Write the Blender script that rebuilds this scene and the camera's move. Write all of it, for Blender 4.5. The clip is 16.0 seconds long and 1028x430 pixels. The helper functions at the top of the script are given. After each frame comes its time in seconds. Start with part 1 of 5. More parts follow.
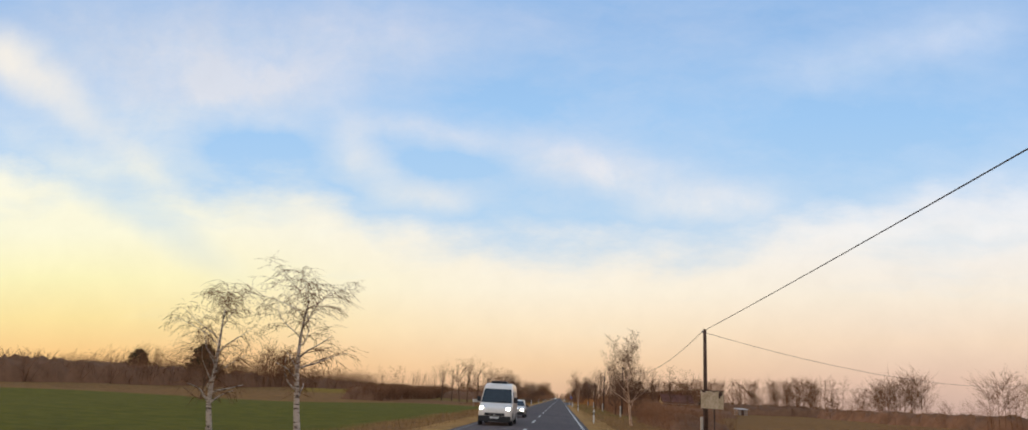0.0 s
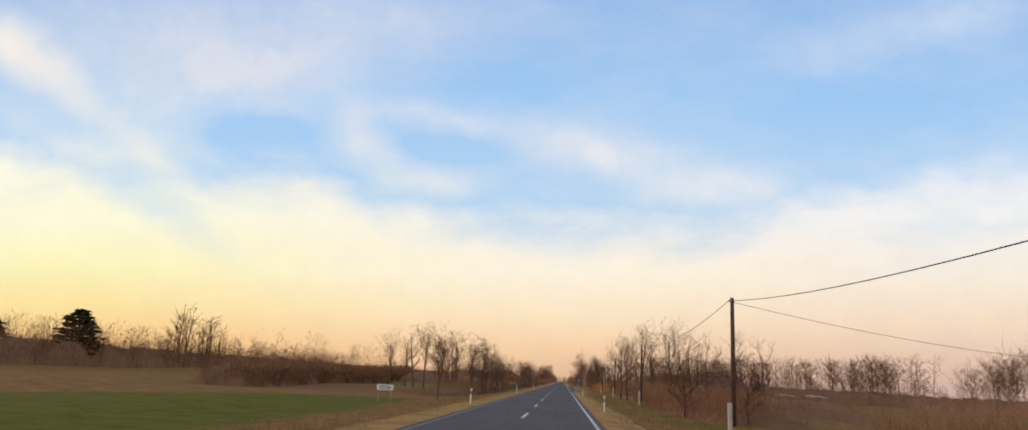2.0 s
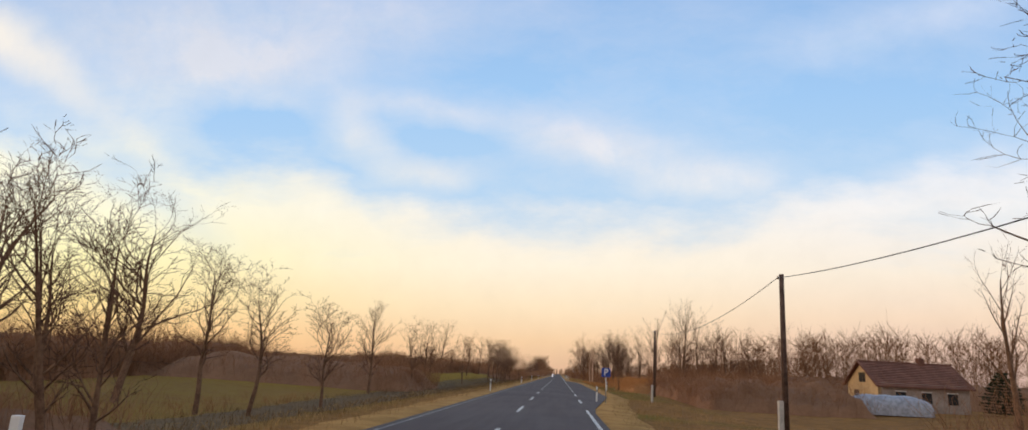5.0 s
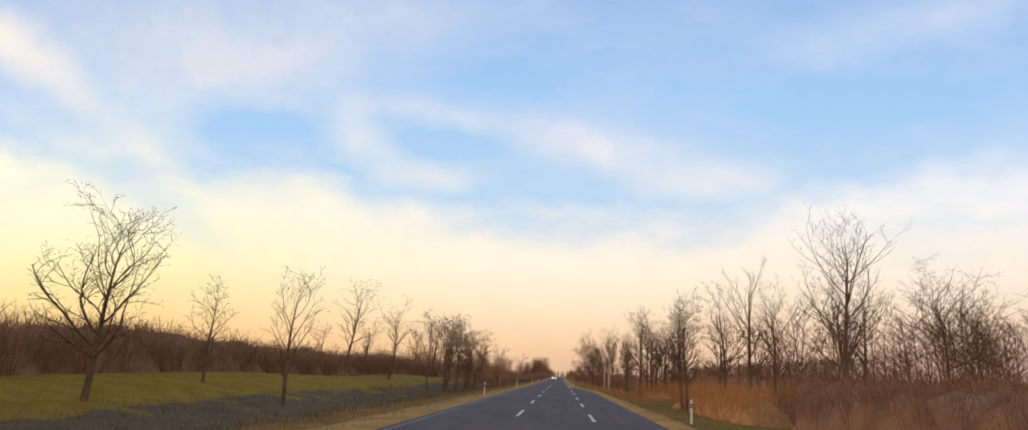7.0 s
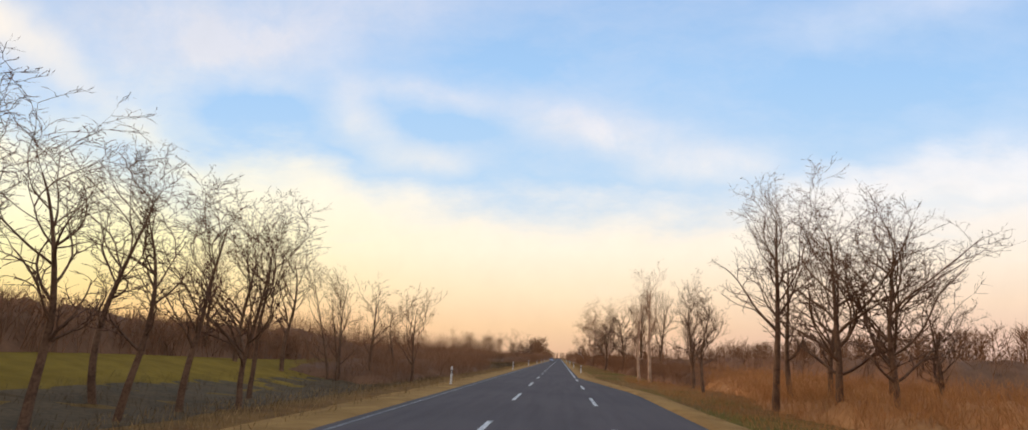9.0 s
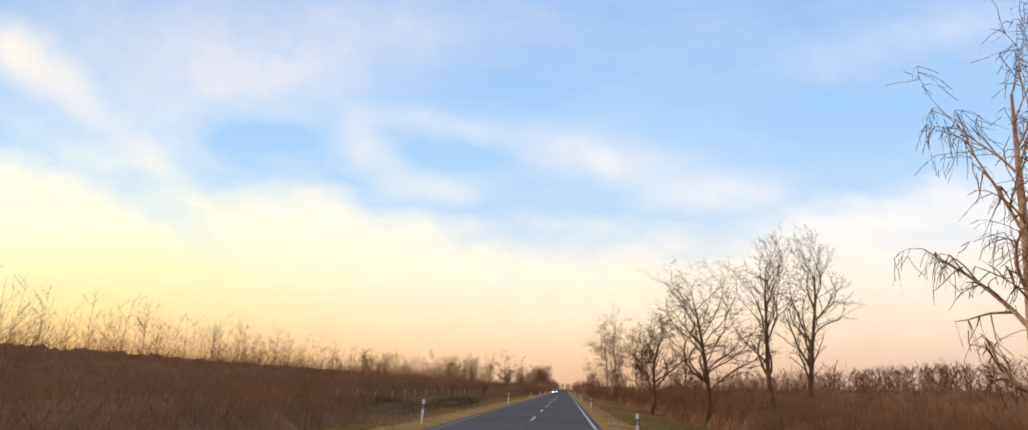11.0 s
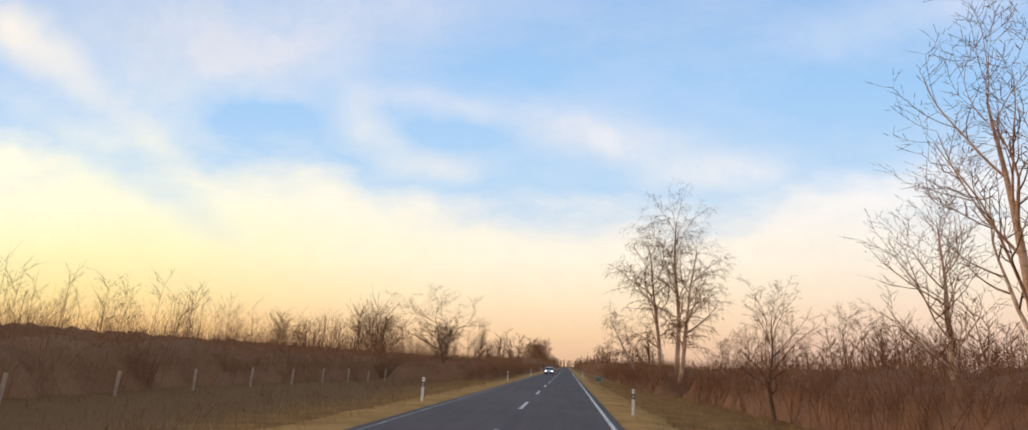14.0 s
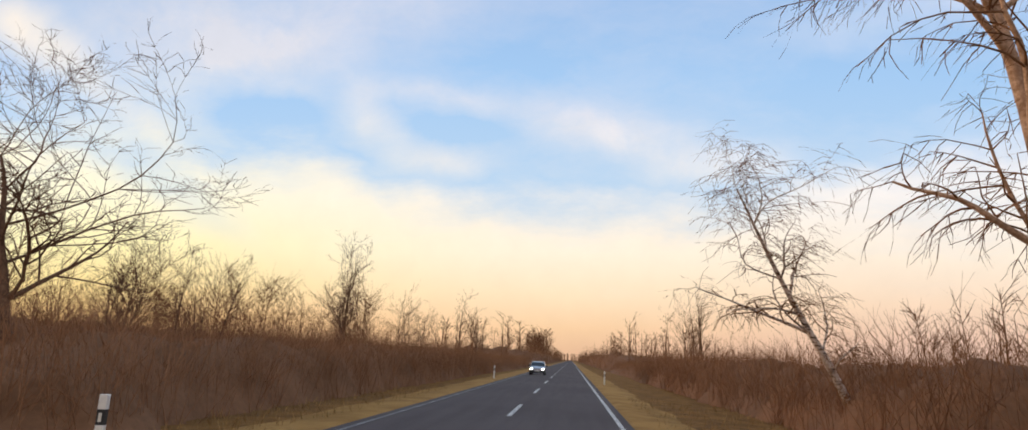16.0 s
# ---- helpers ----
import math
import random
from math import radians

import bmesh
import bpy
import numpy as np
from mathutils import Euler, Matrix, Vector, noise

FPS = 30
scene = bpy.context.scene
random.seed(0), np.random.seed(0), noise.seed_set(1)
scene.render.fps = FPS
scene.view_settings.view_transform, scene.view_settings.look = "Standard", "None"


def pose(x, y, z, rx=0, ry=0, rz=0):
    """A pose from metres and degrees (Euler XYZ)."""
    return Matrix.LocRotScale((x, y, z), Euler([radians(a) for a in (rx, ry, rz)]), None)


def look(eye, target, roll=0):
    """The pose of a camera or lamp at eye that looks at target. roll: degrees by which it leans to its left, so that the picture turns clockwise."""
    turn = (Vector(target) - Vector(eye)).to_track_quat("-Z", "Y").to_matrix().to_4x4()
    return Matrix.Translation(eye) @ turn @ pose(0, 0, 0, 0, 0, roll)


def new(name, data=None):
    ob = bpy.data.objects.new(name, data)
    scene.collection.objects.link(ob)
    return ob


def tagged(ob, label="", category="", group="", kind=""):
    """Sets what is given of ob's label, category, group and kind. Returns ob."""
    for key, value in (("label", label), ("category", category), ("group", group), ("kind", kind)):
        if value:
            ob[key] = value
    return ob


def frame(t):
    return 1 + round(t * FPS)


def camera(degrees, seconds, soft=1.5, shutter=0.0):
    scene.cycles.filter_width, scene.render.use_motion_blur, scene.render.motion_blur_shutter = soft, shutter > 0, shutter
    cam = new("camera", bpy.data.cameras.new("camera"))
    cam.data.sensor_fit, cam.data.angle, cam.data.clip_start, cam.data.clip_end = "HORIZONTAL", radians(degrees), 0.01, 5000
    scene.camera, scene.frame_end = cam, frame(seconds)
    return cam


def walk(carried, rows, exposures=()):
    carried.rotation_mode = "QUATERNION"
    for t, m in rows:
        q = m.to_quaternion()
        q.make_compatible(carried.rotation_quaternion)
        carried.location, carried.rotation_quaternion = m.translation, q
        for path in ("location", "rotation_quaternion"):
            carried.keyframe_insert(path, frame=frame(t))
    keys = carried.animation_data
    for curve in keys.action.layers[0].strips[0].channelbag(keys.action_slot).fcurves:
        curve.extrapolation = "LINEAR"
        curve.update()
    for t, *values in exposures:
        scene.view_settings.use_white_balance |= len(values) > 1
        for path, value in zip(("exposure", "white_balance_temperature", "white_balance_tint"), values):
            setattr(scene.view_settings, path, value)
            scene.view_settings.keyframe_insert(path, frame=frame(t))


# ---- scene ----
# camera: driven along a straight road, looking slightly upward
PATH = [
    (0.0, 0.0, 0.0, 1.8, 105.39, -2.93, 3.86),
    (0.5, 0.0, 14.4, 1.8, 104.48, -2.89, 3.99),
    (1.0, 0.0, 28.8, 1.8, 104.33, -2.82, 3.77),
    (1.5, 0.0, 43.2, 1.8, 103.71, -2.90, 4.28),
    (2.0, 0.0, 57.6, 1.8, 104.04, -2.88, 4.11),
    (2.5, 0.0, 72.0, 1.8, 103.41, -2.81, 4.01),
    (3.0, 0.0, 86.4, 1.8, 104.01, -3.01, 4.61),
    (3.5, 0.0, 100.8, 1.8, 103.62, -2.85, 4.12),
    (4.0, 0.0, 115.2, 1.8, 103.62, -2.85, 4.12),
    (4.5, 0.0, 129.6, 1.8, 103.13, -2.81, 4.12),
    (5.0, 0.0, 144.0, 1.8, 103.42, -2.77, 3.84),
    (5.2, 0.0, 149.76, 1.8, 103.04, -2.73, 3.79),
    (7.3, 0.0, 210.26, 1.8, 103.68, -2.83, 4.00),
    (7.5, 0.0, 216.07, 1.8, 103.62, -2.84, 4.06),
    (8.0, 0.0, 230.69, 1.8, 102.72, -2.89, 4.63),
    (8.5, 0.0, 245.45, 1.8, 101.34, -2.83, 4.93),
    (9.0, 0.0, 260.35, 1.8, 102.11, -2.68, 3.92),
    (9.2, 0.0, 266.35, 1.8, 102.37, -2.78, 4.25),
    (11.3, 0.0, 330.77, 1.8, 104.72, -3.01, 4.37),
    (11.5, 0.0, 337.03, 1.8, 104.56, -3.00, 4.37),
    (12.0, 0.0, 352.8, 1.8, 104.01, -3.01, 4.61),
    (12.5, 0.0, 368.64, 1.8, 103.54, -2.91, 4.39),
    (13.0, 0.0, 384.48, 1.8, 103.85, -2.99, 4.61),
    (13.5, 0.0, 400.32, 1.8, 104.73, -2.97, 4.21),
    (14.0, 0.0, 416.16, 1.8, 102.78, -2.87, 4.52),
    (14.5, 0.0, 432.0, 1.8, 104.01, -3.01, 4.61),
    (15.0, 0.0, 447.84, 1.8, 102.97, -2.97, 4.85),
    (15.5, 0.0, 463.68, 1.8, 102.69, -2.99, 5.07),
    (16.0, 0.0, 479.52, 1.8, 102.22, -2.90, 4.86),
]
cam = camera(76.2, 16.0, soft=1.5)
walk(cam, [(t, pose(x, y, z, rx, ry, rz)) for t, x, y, z, rx, ry, rz in PATH],
     exposures=[(0.0, -0.04, 6550, 10), (5.0, 0.0, 6600, 11), (8.5, 0.05, 6700, 12), (11.3, 0.11, 6650, 11), (13.5, 0.09, 6600, 11), (14.5, 0.0, 6650, 11), (16.0, 0.03, 6800, 13)])

# ------------------------------------------------------------------ node helpers


def srgb(r, g, b):
    """Display colour (0 to 255) to linear."""
    def f(c):
        c /= 255
        return c / 12.92 if c <= 0.04045 else ((c + 0.055) / 1.055) ** 2.4
    return (f(r), f(g), f(b), 1.0)


class Nodes:
    def __init__(self, tree):
        self.t = tree

    def n(self, kind):
        return self.t.nodes.new(kind)

    def put(self, socket, value):
        if isinstance(value, bpy.types.NodeSocket):
            self.t.links.new(value, socket)
        else:
            socket.default_value = value

    def math(self, op, a, b=0.0, c=None, clamp=False):
        node = self.n("ShaderNodeMath")
        node.operation, node.use_clamp = op, clamp
        self.put(node.inputs[0], a)
        self.put(node.inputs[1], b)
        if c is not None:
            self.put(node.inputs[2], c)
        return node.outputs[0]

    def vec(self, op, a, b=(0, 0, 0), scale=None):
        node = self.n("ShaderNodeVectorMath")
        node.operation = op
        self.put(node.inputs[0], a)
        self.put(node.inputs[1], b)
        if scale is not None:
            self.put(node.inputs["Scale"], scale)
        return node.outputs["Value"] if op in ("DOT_PRODUCT", "LENGTH") else node.outputs[0]

    def noise(self, where, scale, detail=4.0, rough=0.55, distortion=0.0):
        node = self.n("ShaderNodeTexNoise")
        self.put(node.inputs["Vector"], where)
        for key, value in (("Scale", scale), ("Detail", detail), ("Roughness", rough), ("Distortion", distortion)):
            node.inputs[key].default_value = value
        return node.outputs

    def ramp(self, fac, stops, smooth=False):
        node = self.n("ShaderNodeValToRGB")
        ramp = node.color_ramp
        ramp.interpolation = "EASE" if smooth else "LINEAR"
        while len(ramp.elements) < len(stops):
            ramp.elements.new(0.5)
        for e, (p, c) in zip(ramp.elements, stops):
            e.position = p
            e.color = c if hasattr(c, "__len__") else (c, c, c, 1)
        self.put(node.inputs[0], fac)
        return node.outputs[0]

    def mix(self, fac, a, b, blend="MIX"):
        node = self.n("ShaderNodeMix")
        node.data_type, node.blend_type, node.clamp_factor = "RGBA", blend, True
        self.put(node.inputs[0], fac)
        self.put(node.inputs[6], a)
        self.put(node.inputs[7], b)
        return node.outputs[2]

    def smooth(self, x, lo, hi):
        node = self.n("ShaderNodeMapRange")
        node.interpolation_type = "SMOOTHSTEP"
        self.put(node.inputs[0], x)
        node.inputs[1].default_value, node.inputs[2].default_value = lo, hi
        return node.outputs[0]

    def blob(self, where, px, py, rx, ry, turn):
        """A soft elliptic patch of the sky, 1 in its middle."""
        node = self.n("ShaderNodeMapping")
        node.vector_type = "TEXTURE"
        self.put(node.inputs["Vector"], where)
        node.inputs["Location"].default_value = ((px - 784) / 1000, (328 - py) / 1000, 0)
        node.inputs["Rotation"].default_value = (0, 0, radians(turn))
        node.inputs["Scale"].default_value = (rx / 1000, ry / 1000, 1)
        d = self.vec("LENGTH", node.outputs[0])
        return self.math("SUBTRACT", 1.0, self.smooth(d, 0.0, 1.0))


# ------------------------------------------------------------------ sky, sun

SUN_AZIMUTH, SUN_ELEVATION = -74.0, 9.0     # degrees; azimuth from the road's direction, negative to the left

world = bpy.data.worlds.new("evening_sky")
scene.world = world
world.use_nodes = True
world.node_tree.nodes.clear()
W = Nodes(world.node_tree)
way = W.n("ShaderNodeTexCoord").outputs["Generated"]
axes = pose(0, 0, 0, 103.9, -2.8, 3.8).to_3x3()
right, up, ahead = axes.col[0], axes.col[1], -axes.col[2]
depth = W.math("MAXIMUM", W.vec("DOT_PRODUCT", way, tuple(ahead)), 0.15)
sx = W.math("DIVIDE", W.vec("DOT_PRODUCT", way, tuple(right)), depth)
sy = W.math("DIVIDE", W.vec("DOT_PRODUCT", way, tuple(up)), depth)
plane = W.n("ShaderNodeCombineXYZ")
W.put(plane.inputs[0], sx)
W.put(plane.inputs[1], sy)
plane = plane.outputs[0]
bend = W.vec("SUBTRACT", W.noise(plane, 3.5, 3.0)["Color"], (0.5, 0.5, 0.5))
fine = W.vec("SUBTRACT", W.noise(plane, 13.0, 4.0)["Color"], (0.5, 0.5, 0.5))
warped = W.vec("ADD", plane, W.vec("SCALE", bend, scale=0.045))
warped = W.vec("ADD", warped, W.vec("SCALE", fine, scale=0.036))
sep = W.n("ShaderNodeSeparateXYZ")
W.put(sep.inputs[0], warped)
wx, wy = sep.outputs[0], sep.outputs[1]

slant = W.n("ShaderNodeMapping")
W.put(slant.inputs["Vector"], plane)
slant.inputs["Rotation"].default_value = (0, 0, radians(16))
slant.inputs["Scale"].default_value = (3.0, 8.0, 1)
ripple = W.math("SUBTRACT", W.noise(slant.outputs[0], 1.6, 7.0, 0.62)["Fac"], 0.5)
wy_rough = W.math("MULTIPLY_ADD", ripple, 0.15, wy)

# lower edge of the blue: the bank of thin cloud over the horizon
ux = W.math("MULTIPLY_ADD", wx, 0.6378, 0.5, clamp=True)
edge = W.ramp(ux, [(p / 1568, (328 - y) / 1000 + 0.5) for p, y in
                   ((0, 205), (190, 255), (330, 262), (470, 258), (560, 305), (900, 352), (1110, 338), (1300, 285), (1568, 232))])
bank = W.smooth(W.math("SUBTRACT", W.math("SUBTRACT", edge, 0.5), wy_rough), -0.050, 0.060)
bank = W.math("MULTIPLY", bank, W.math("SUBTRACT", 1.0, W.math("MULTIPLY", W.blob(warped, 190, 285, 270, 52, -33), 0.45)))

veil = 0.0
for px, py, rx, ry, turn, amount in (
        (235, 245, 190, 36, -40, 0.22), (420, 65, 330, 160, 5, 0.62), (365, 110, 170, 44, 16, 0.30), (150, 50, 300, 190, 0, 0.42), (215, 190, 150, 90, -30, 0.30),   # pale haze
        (540, 190, 56, 64, 30, 0.38), (575, 228, 54, 48, -40, 0.27), (655, 272, 120, 32, -4, 0.36),          # puffs
        (690, 178, 190, 34, -10, 0.36), (610, 165, 130, 44, -6, 0.20), (870, 215, 150, 66, -6, 0.56), (985, 250, 180, 66, -14, 0.42),       # long streak
        (1110, 285, 200, 60, 0, 0.40), (1450, 25, 200, 66, 8, 0.46), (1250, 72, 150, 56, 6, 0.36),
        (690, 25, 320, 80, 0, 0.18), (1440, 262, 260, 36, 14, 0.30), (110, 215, 250, 50, -25, 0.30), (1180, 190, 160, 70, 0, 0.10)):
    veil = W.math("MULTIPLY_ADD", W.blob(warped, px, py, rx, ry, turn), amount, veil)
for px, py, rx, ry, turn, amount in (
        (395, 205, 112, 58, 0, -0.80), (680, 226, 110, 30, -4, -0.42), (510, 262, 70, 24, -12, -0.25),
        (1310, 165, 300, 90, 0, -0.25), (800, 318, 190, 34, -8, -0.22), (800, 120, 190, 44, -4, -0.20)):
    veil = W.math("MULTIPLY_ADD", W.blob(warped, px, py, rx, ry, turn), amount, veil)
streaks = W.n("ShaderNodeMapping")
W.put(streaks.inputs["Vector"], warped)
streaks.inputs["Rotation"].default_value = (0, 0, radians(14))
streaks.inputs["Scale"].default_value = (3.5, 9.0, 1)
wisps = W.math("SUBTRACT", W.noise(streaks.outputs[0], 1.0, 7.0, 0.66)["Fac"], 0.5)
grain = W.noise(warped, 9.0, 6.0, 0.6)["Fac"]
veil = W.math("MULTIPLY", veil, W.math("MULTIPLY_ADD", grain, 2.0, 0.0))
veil = W.math("ADD", veil, W.math("MULTIPLY_ADD", wisps, 0.85, 0.14))
veil = W.math("MAXIMUM", veil, 0.0)
cover = W.math("MAXIMUM", W.math("MINIMUM", veil, 0.92), bank)

uy = W.math("MULTIPLY_ADD", sy, 1.0, 0.5, clamp=True)     # 0.5: middle; up is more


def rows_of(*stops):
    return [((328 - y) / 1000 + 0.5, srgb(*c)) for y, c in reversed(stops)]


clear = W.ramp(uy, rows_of((0, (150, 192, 240)), (150, (164, 207, 250)), (300, (184, 218, 249)), (420, (204, 224, 240))))
pale_left = W.ramp(uy, rows_of((0, (214, 221, 235)), (120, (226, 229, 237)), (185, (246, 245, 238)), (235, (255, 252, 232)), (330, (255, 252, 222)),
                               (400, (255, 247, 192)), (460, (255, 231, 164)), (515, (252, 205, 140)), (565, (236, 178, 120)), (640, (205, 150, 110))))
pale_mid = W.ramp(uy, rows_of((0, (216, 222, 240)), (200, (231, 233, 242)), (330, (252, 246, 236)), (415, (255, 245, 224)),
                              (475, (254, 232, 198)), (530, (247, 210, 168)), (580, (226, 184, 152)), (630, (195, 162, 142))))
pale_right = W.ramp(uy, rows_of((0, (206, 221, 246)), (200, (224, 234, 250)), (330, (246, 245, 244)), (425, (250, 238, 220)),
                                (495, (246, 220, 194)), (550, (230, 197, 176)), (610, (205, 174, 162))))
ux0 = W.math("MULTIPLY_ADD", sx, 0.6378, 0.5, clamp=True)
pale = W.mix(W.smooth(ux0, 0.05, 0.55), pale_left, pale_mid)
pale = W.mix(W.smooth(ux0, 0.50, 0.92), pale, pale_right)
# thin places in the bank where bluish air shows between flat layers
layers = W.n("ShaderNodeMapping")
W.put(layers.inputs["Vector"], warped)
layers.inputs["Rotation"].default_value = (0, 0, radians(-3))
layers.inputs["Scale"].default_value = (2.2, 13.0, 1)
thin = W.smooth(W.noise(layers.outputs[0], 1.0, 5.0, 0.55)["Fac"], 0.50, 0.78)
thin = W.math("MULTIPLY", thin, W.smooth(wy, -0.20, -0.02))
pale = W.mix(W.math("MULTIPLY", thin, 0.46), pale, srgb(208, 226, 240))
mottle = W.math("SUBTRACT", W.noise(warped, 16.0, 6.0, 0.65)["Fac"], 0.5)
pale = W.vec("SCALE", pale, scale=W.math("MULTIPLY_ADD", mottle, 0.12, 1.0))

air = W.n("ShaderNodeTexSky")
air.sky_type, air.sun_disc = "NISHITA", False
air.sun_elevation, air.sun_rotation = radians(SUN_ELEVATION), radians(SUN_AZIMUTH)
thin_air = W.vec("SCALE", air.outputs[0], scale=0.12)
clear = W.mix(0.06, clear, thin_air)
colour = W.mix(cover, clear, pale)
# the bright streak of cloud that comes down from the sunward side
streak = 0.0
for px, py, rx, ry, turn, amount in ((35, 84, 170, 62, -38, 0.54), (0, 60, 120, 62, -32, 0.34), (125, 150, 120, 50, -44, 0.27), (230, 240, 150, 30, -42, 0.06)):
    streak = W.math("MULTIPLY_ADD", W.blob(warped, px, py, rx, ry, turn), amount, streak)
streak = W.math("MULTIPLY", streak, W.math("MULTIPLY_ADD", grain, 1.0, 0.55), clamp=True)
colour = W.mix(streak, colour, srgb(255, 247, 234))
# the rest of the dome: pale evening haze, warm towards the horizon
lift = W.n("ShaderNodeSeparateXYZ")
W.put(lift.inputs[0], way)
dome = W.ramp(lift.outputs[2], [(0.0, srgb(242, 216, 196)), (0.25, srgb(240, 230, 226)), (0.6, srgb(216, 226, 240)), (1.0, srgb(186, 212, 244))])
behind = W.math("SUBTRACT", 1.0, W.smooth(W.vec("DOT_PRODUCT", way, tuple(ahead)), 0.25, 0.58))
colour = W.mix(behind, colour, dome)
glow = W.n("ShaderNodeBackground")
W.put(glow.inputs[0], colour)
glow.inputs[1].default_value = 1.0
W.t.links.new(glow.outputs[0], W.n("ShaderNodeOutputWorld").inputs[0])

sun = new("sun", bpy.data.lights.new("sun", "SUN"))
sun.data.energy, sun.data.angle, sun.data.color = 1.25, radians(6), (1.0, 0.64, 0.34)
a, e = radians(SUN_AZIMUTH), radians(SUN_ELEVATION)
sun.matrix_world = look((0, 0, 30), (-math.sin(a) * math.cos(e), -math.cos(a) * math.cos(e), 30 - math.sin(e)))

# ------------------------------------------------------------------ materials


def material(name, rough=0.8, metal=0.0):
    m = bpy.data.materials.new(name)
    m.use_nodes = True
    N = Nodes(m.node_tree)
    p = m.node_tree.nodes["Principled BSDF"]
    p.inputs["Roughness"].default_value, p.inputs["Metallic"].default_value = rough, metal
    p.inputs["Specular IOR Level"].default_value = 0.5 if rough < 0.72 else 0.08      # rough, porous surfaces hardly shine
    place = N.n("ShaderNodeTexCoord").outputs["Object"]
    return m, N, p, place


def relief(N, p, height, strength, distance=0.02):
    b = N.n("ShaderNodeBump")
    b.inputs["Strength"].default_value, b.inputs["Distance"].default_value = strength, distance
    N.put(b.inputs["Height"], height)
    N.t.links.new(b.outputs[0], p.inputs["Normal"])


def two_tone(name, dark, light, big, small, rough=0.85, bump=0.4, metal=0.0, vary=0.0):
    """Colour between two tones, mottled at two scales, with fine relief."""
    m, N, p, place = material(name, rough, metal)
    a, b = N.noise(place, big, 3.0)["Fac"], N.noise(place, small, 5.0)["Fac"]
    f = N.smooth(N.math("MULTIPLY_ADD", b, 0.5, N.math("MULTIPLY", a, 0.5)), 0.33, 0.67)
    col = N.mix(f, (*dark, 1), (*light, 1))
    if vary:
        info = N.n("ShaderNodeObjectInfo").outputs["Random"]
        isle = N.n("ShaderNodeNewGeometry").outputs["Random Per Island"]
        k = N.math("MULTIPLY_ADD", N.math("ADD", info, isle), vary, 1.0 - vary)
        col = N.mix(1.0, col, N.vec("SCALE", (1, 1, 1), scale=k), "MULTIPLY")
    N.put(p.inputs["Base Color"], col)
    if bump:
        relief(N, p, b, bump)
    return m


def plain(name, colour, rough=0.5, metal=0.0, dirt=0.12, coat=0.0):
    m, N, p, place = material(name, rough, metal)
    d = N.noise(place, 3.0, 5.0)["Fac"]
    dark = tuple(c * (1 - 2 * dirt) for c in colour)
    N.put(p.inputs["Base Color"], N.mix(N.smooth(d, 0.3, 0.7), (*dark, 1), (*colour, 1)))
    p.inputs["Coat Weight"].default_value = coat
    return m


def glow_material(name, colour, strength):
    m, N, p, place = material(name, 0.2)
    N.put(p.inputs["Base Color"], (0.9, 0.9, 0.9, 1))
    N.put(p.inputs["Emission Color"], (*colour, 1))
    p.inputs["Emission Strength"].default_value = strength
    return m


def asphalt_material():
    m, N, p, place = material("asphalt", 0.82)
    sep = N.n("ShaderNodeSeparateXYZ")
    N.put(sep.inputs[0], place)
    long = N.n("ShaderNodeMapping")
    N.put(long.inputs["Vector"], place)
    long.inputs["Scale"].default_value = (1.0, 0.05, 1)
    streak = N.noise(long.outputs[0], 2.2, 4.0)["Fac"]
    patch = N.noise(place, 0.12, 3.0)["Fac"]
    grit = N.noise(place, 90.0, 2.0)["Fac"]
    f = N.math("MULTIPLY_ADD", streak, 0.5, N.math("MULTIPLY", patch, 0.5))
    col = N.mix(N.smooth(f, 0.35, 0.65), (0.066, 0.051, 0.051, 1), (0.096, 0.076, 0.074, 1))
    col = N.mix(N.math("MULTIPLY", grit, 0.35), col, (0.14, 0.120, 0.115, 1))
    N.put(p.inputs["Base Color"], col)
    relief(N, p, grit, 0.35, 0.006)
    return m


def paint_material(name, wear):
    m, N, p, place = material(name, 0.75)
    worn = N.math("MULTIPLY_ADD", N.noise(place, 14.0, 5.0, 0.65)["Fac"], 0.7, N.math("MULTIPLY", N.noise(place, 1.3, 2.0)["Fac"], 0.3))
    N.put(p.inputs["Base Color"], N.mix(N.smooth(worn, wear, wear + 0.16), (0.16, 0.155, 0.15, 1), (0.68, 0.66, 0.62, 1)))
    return m


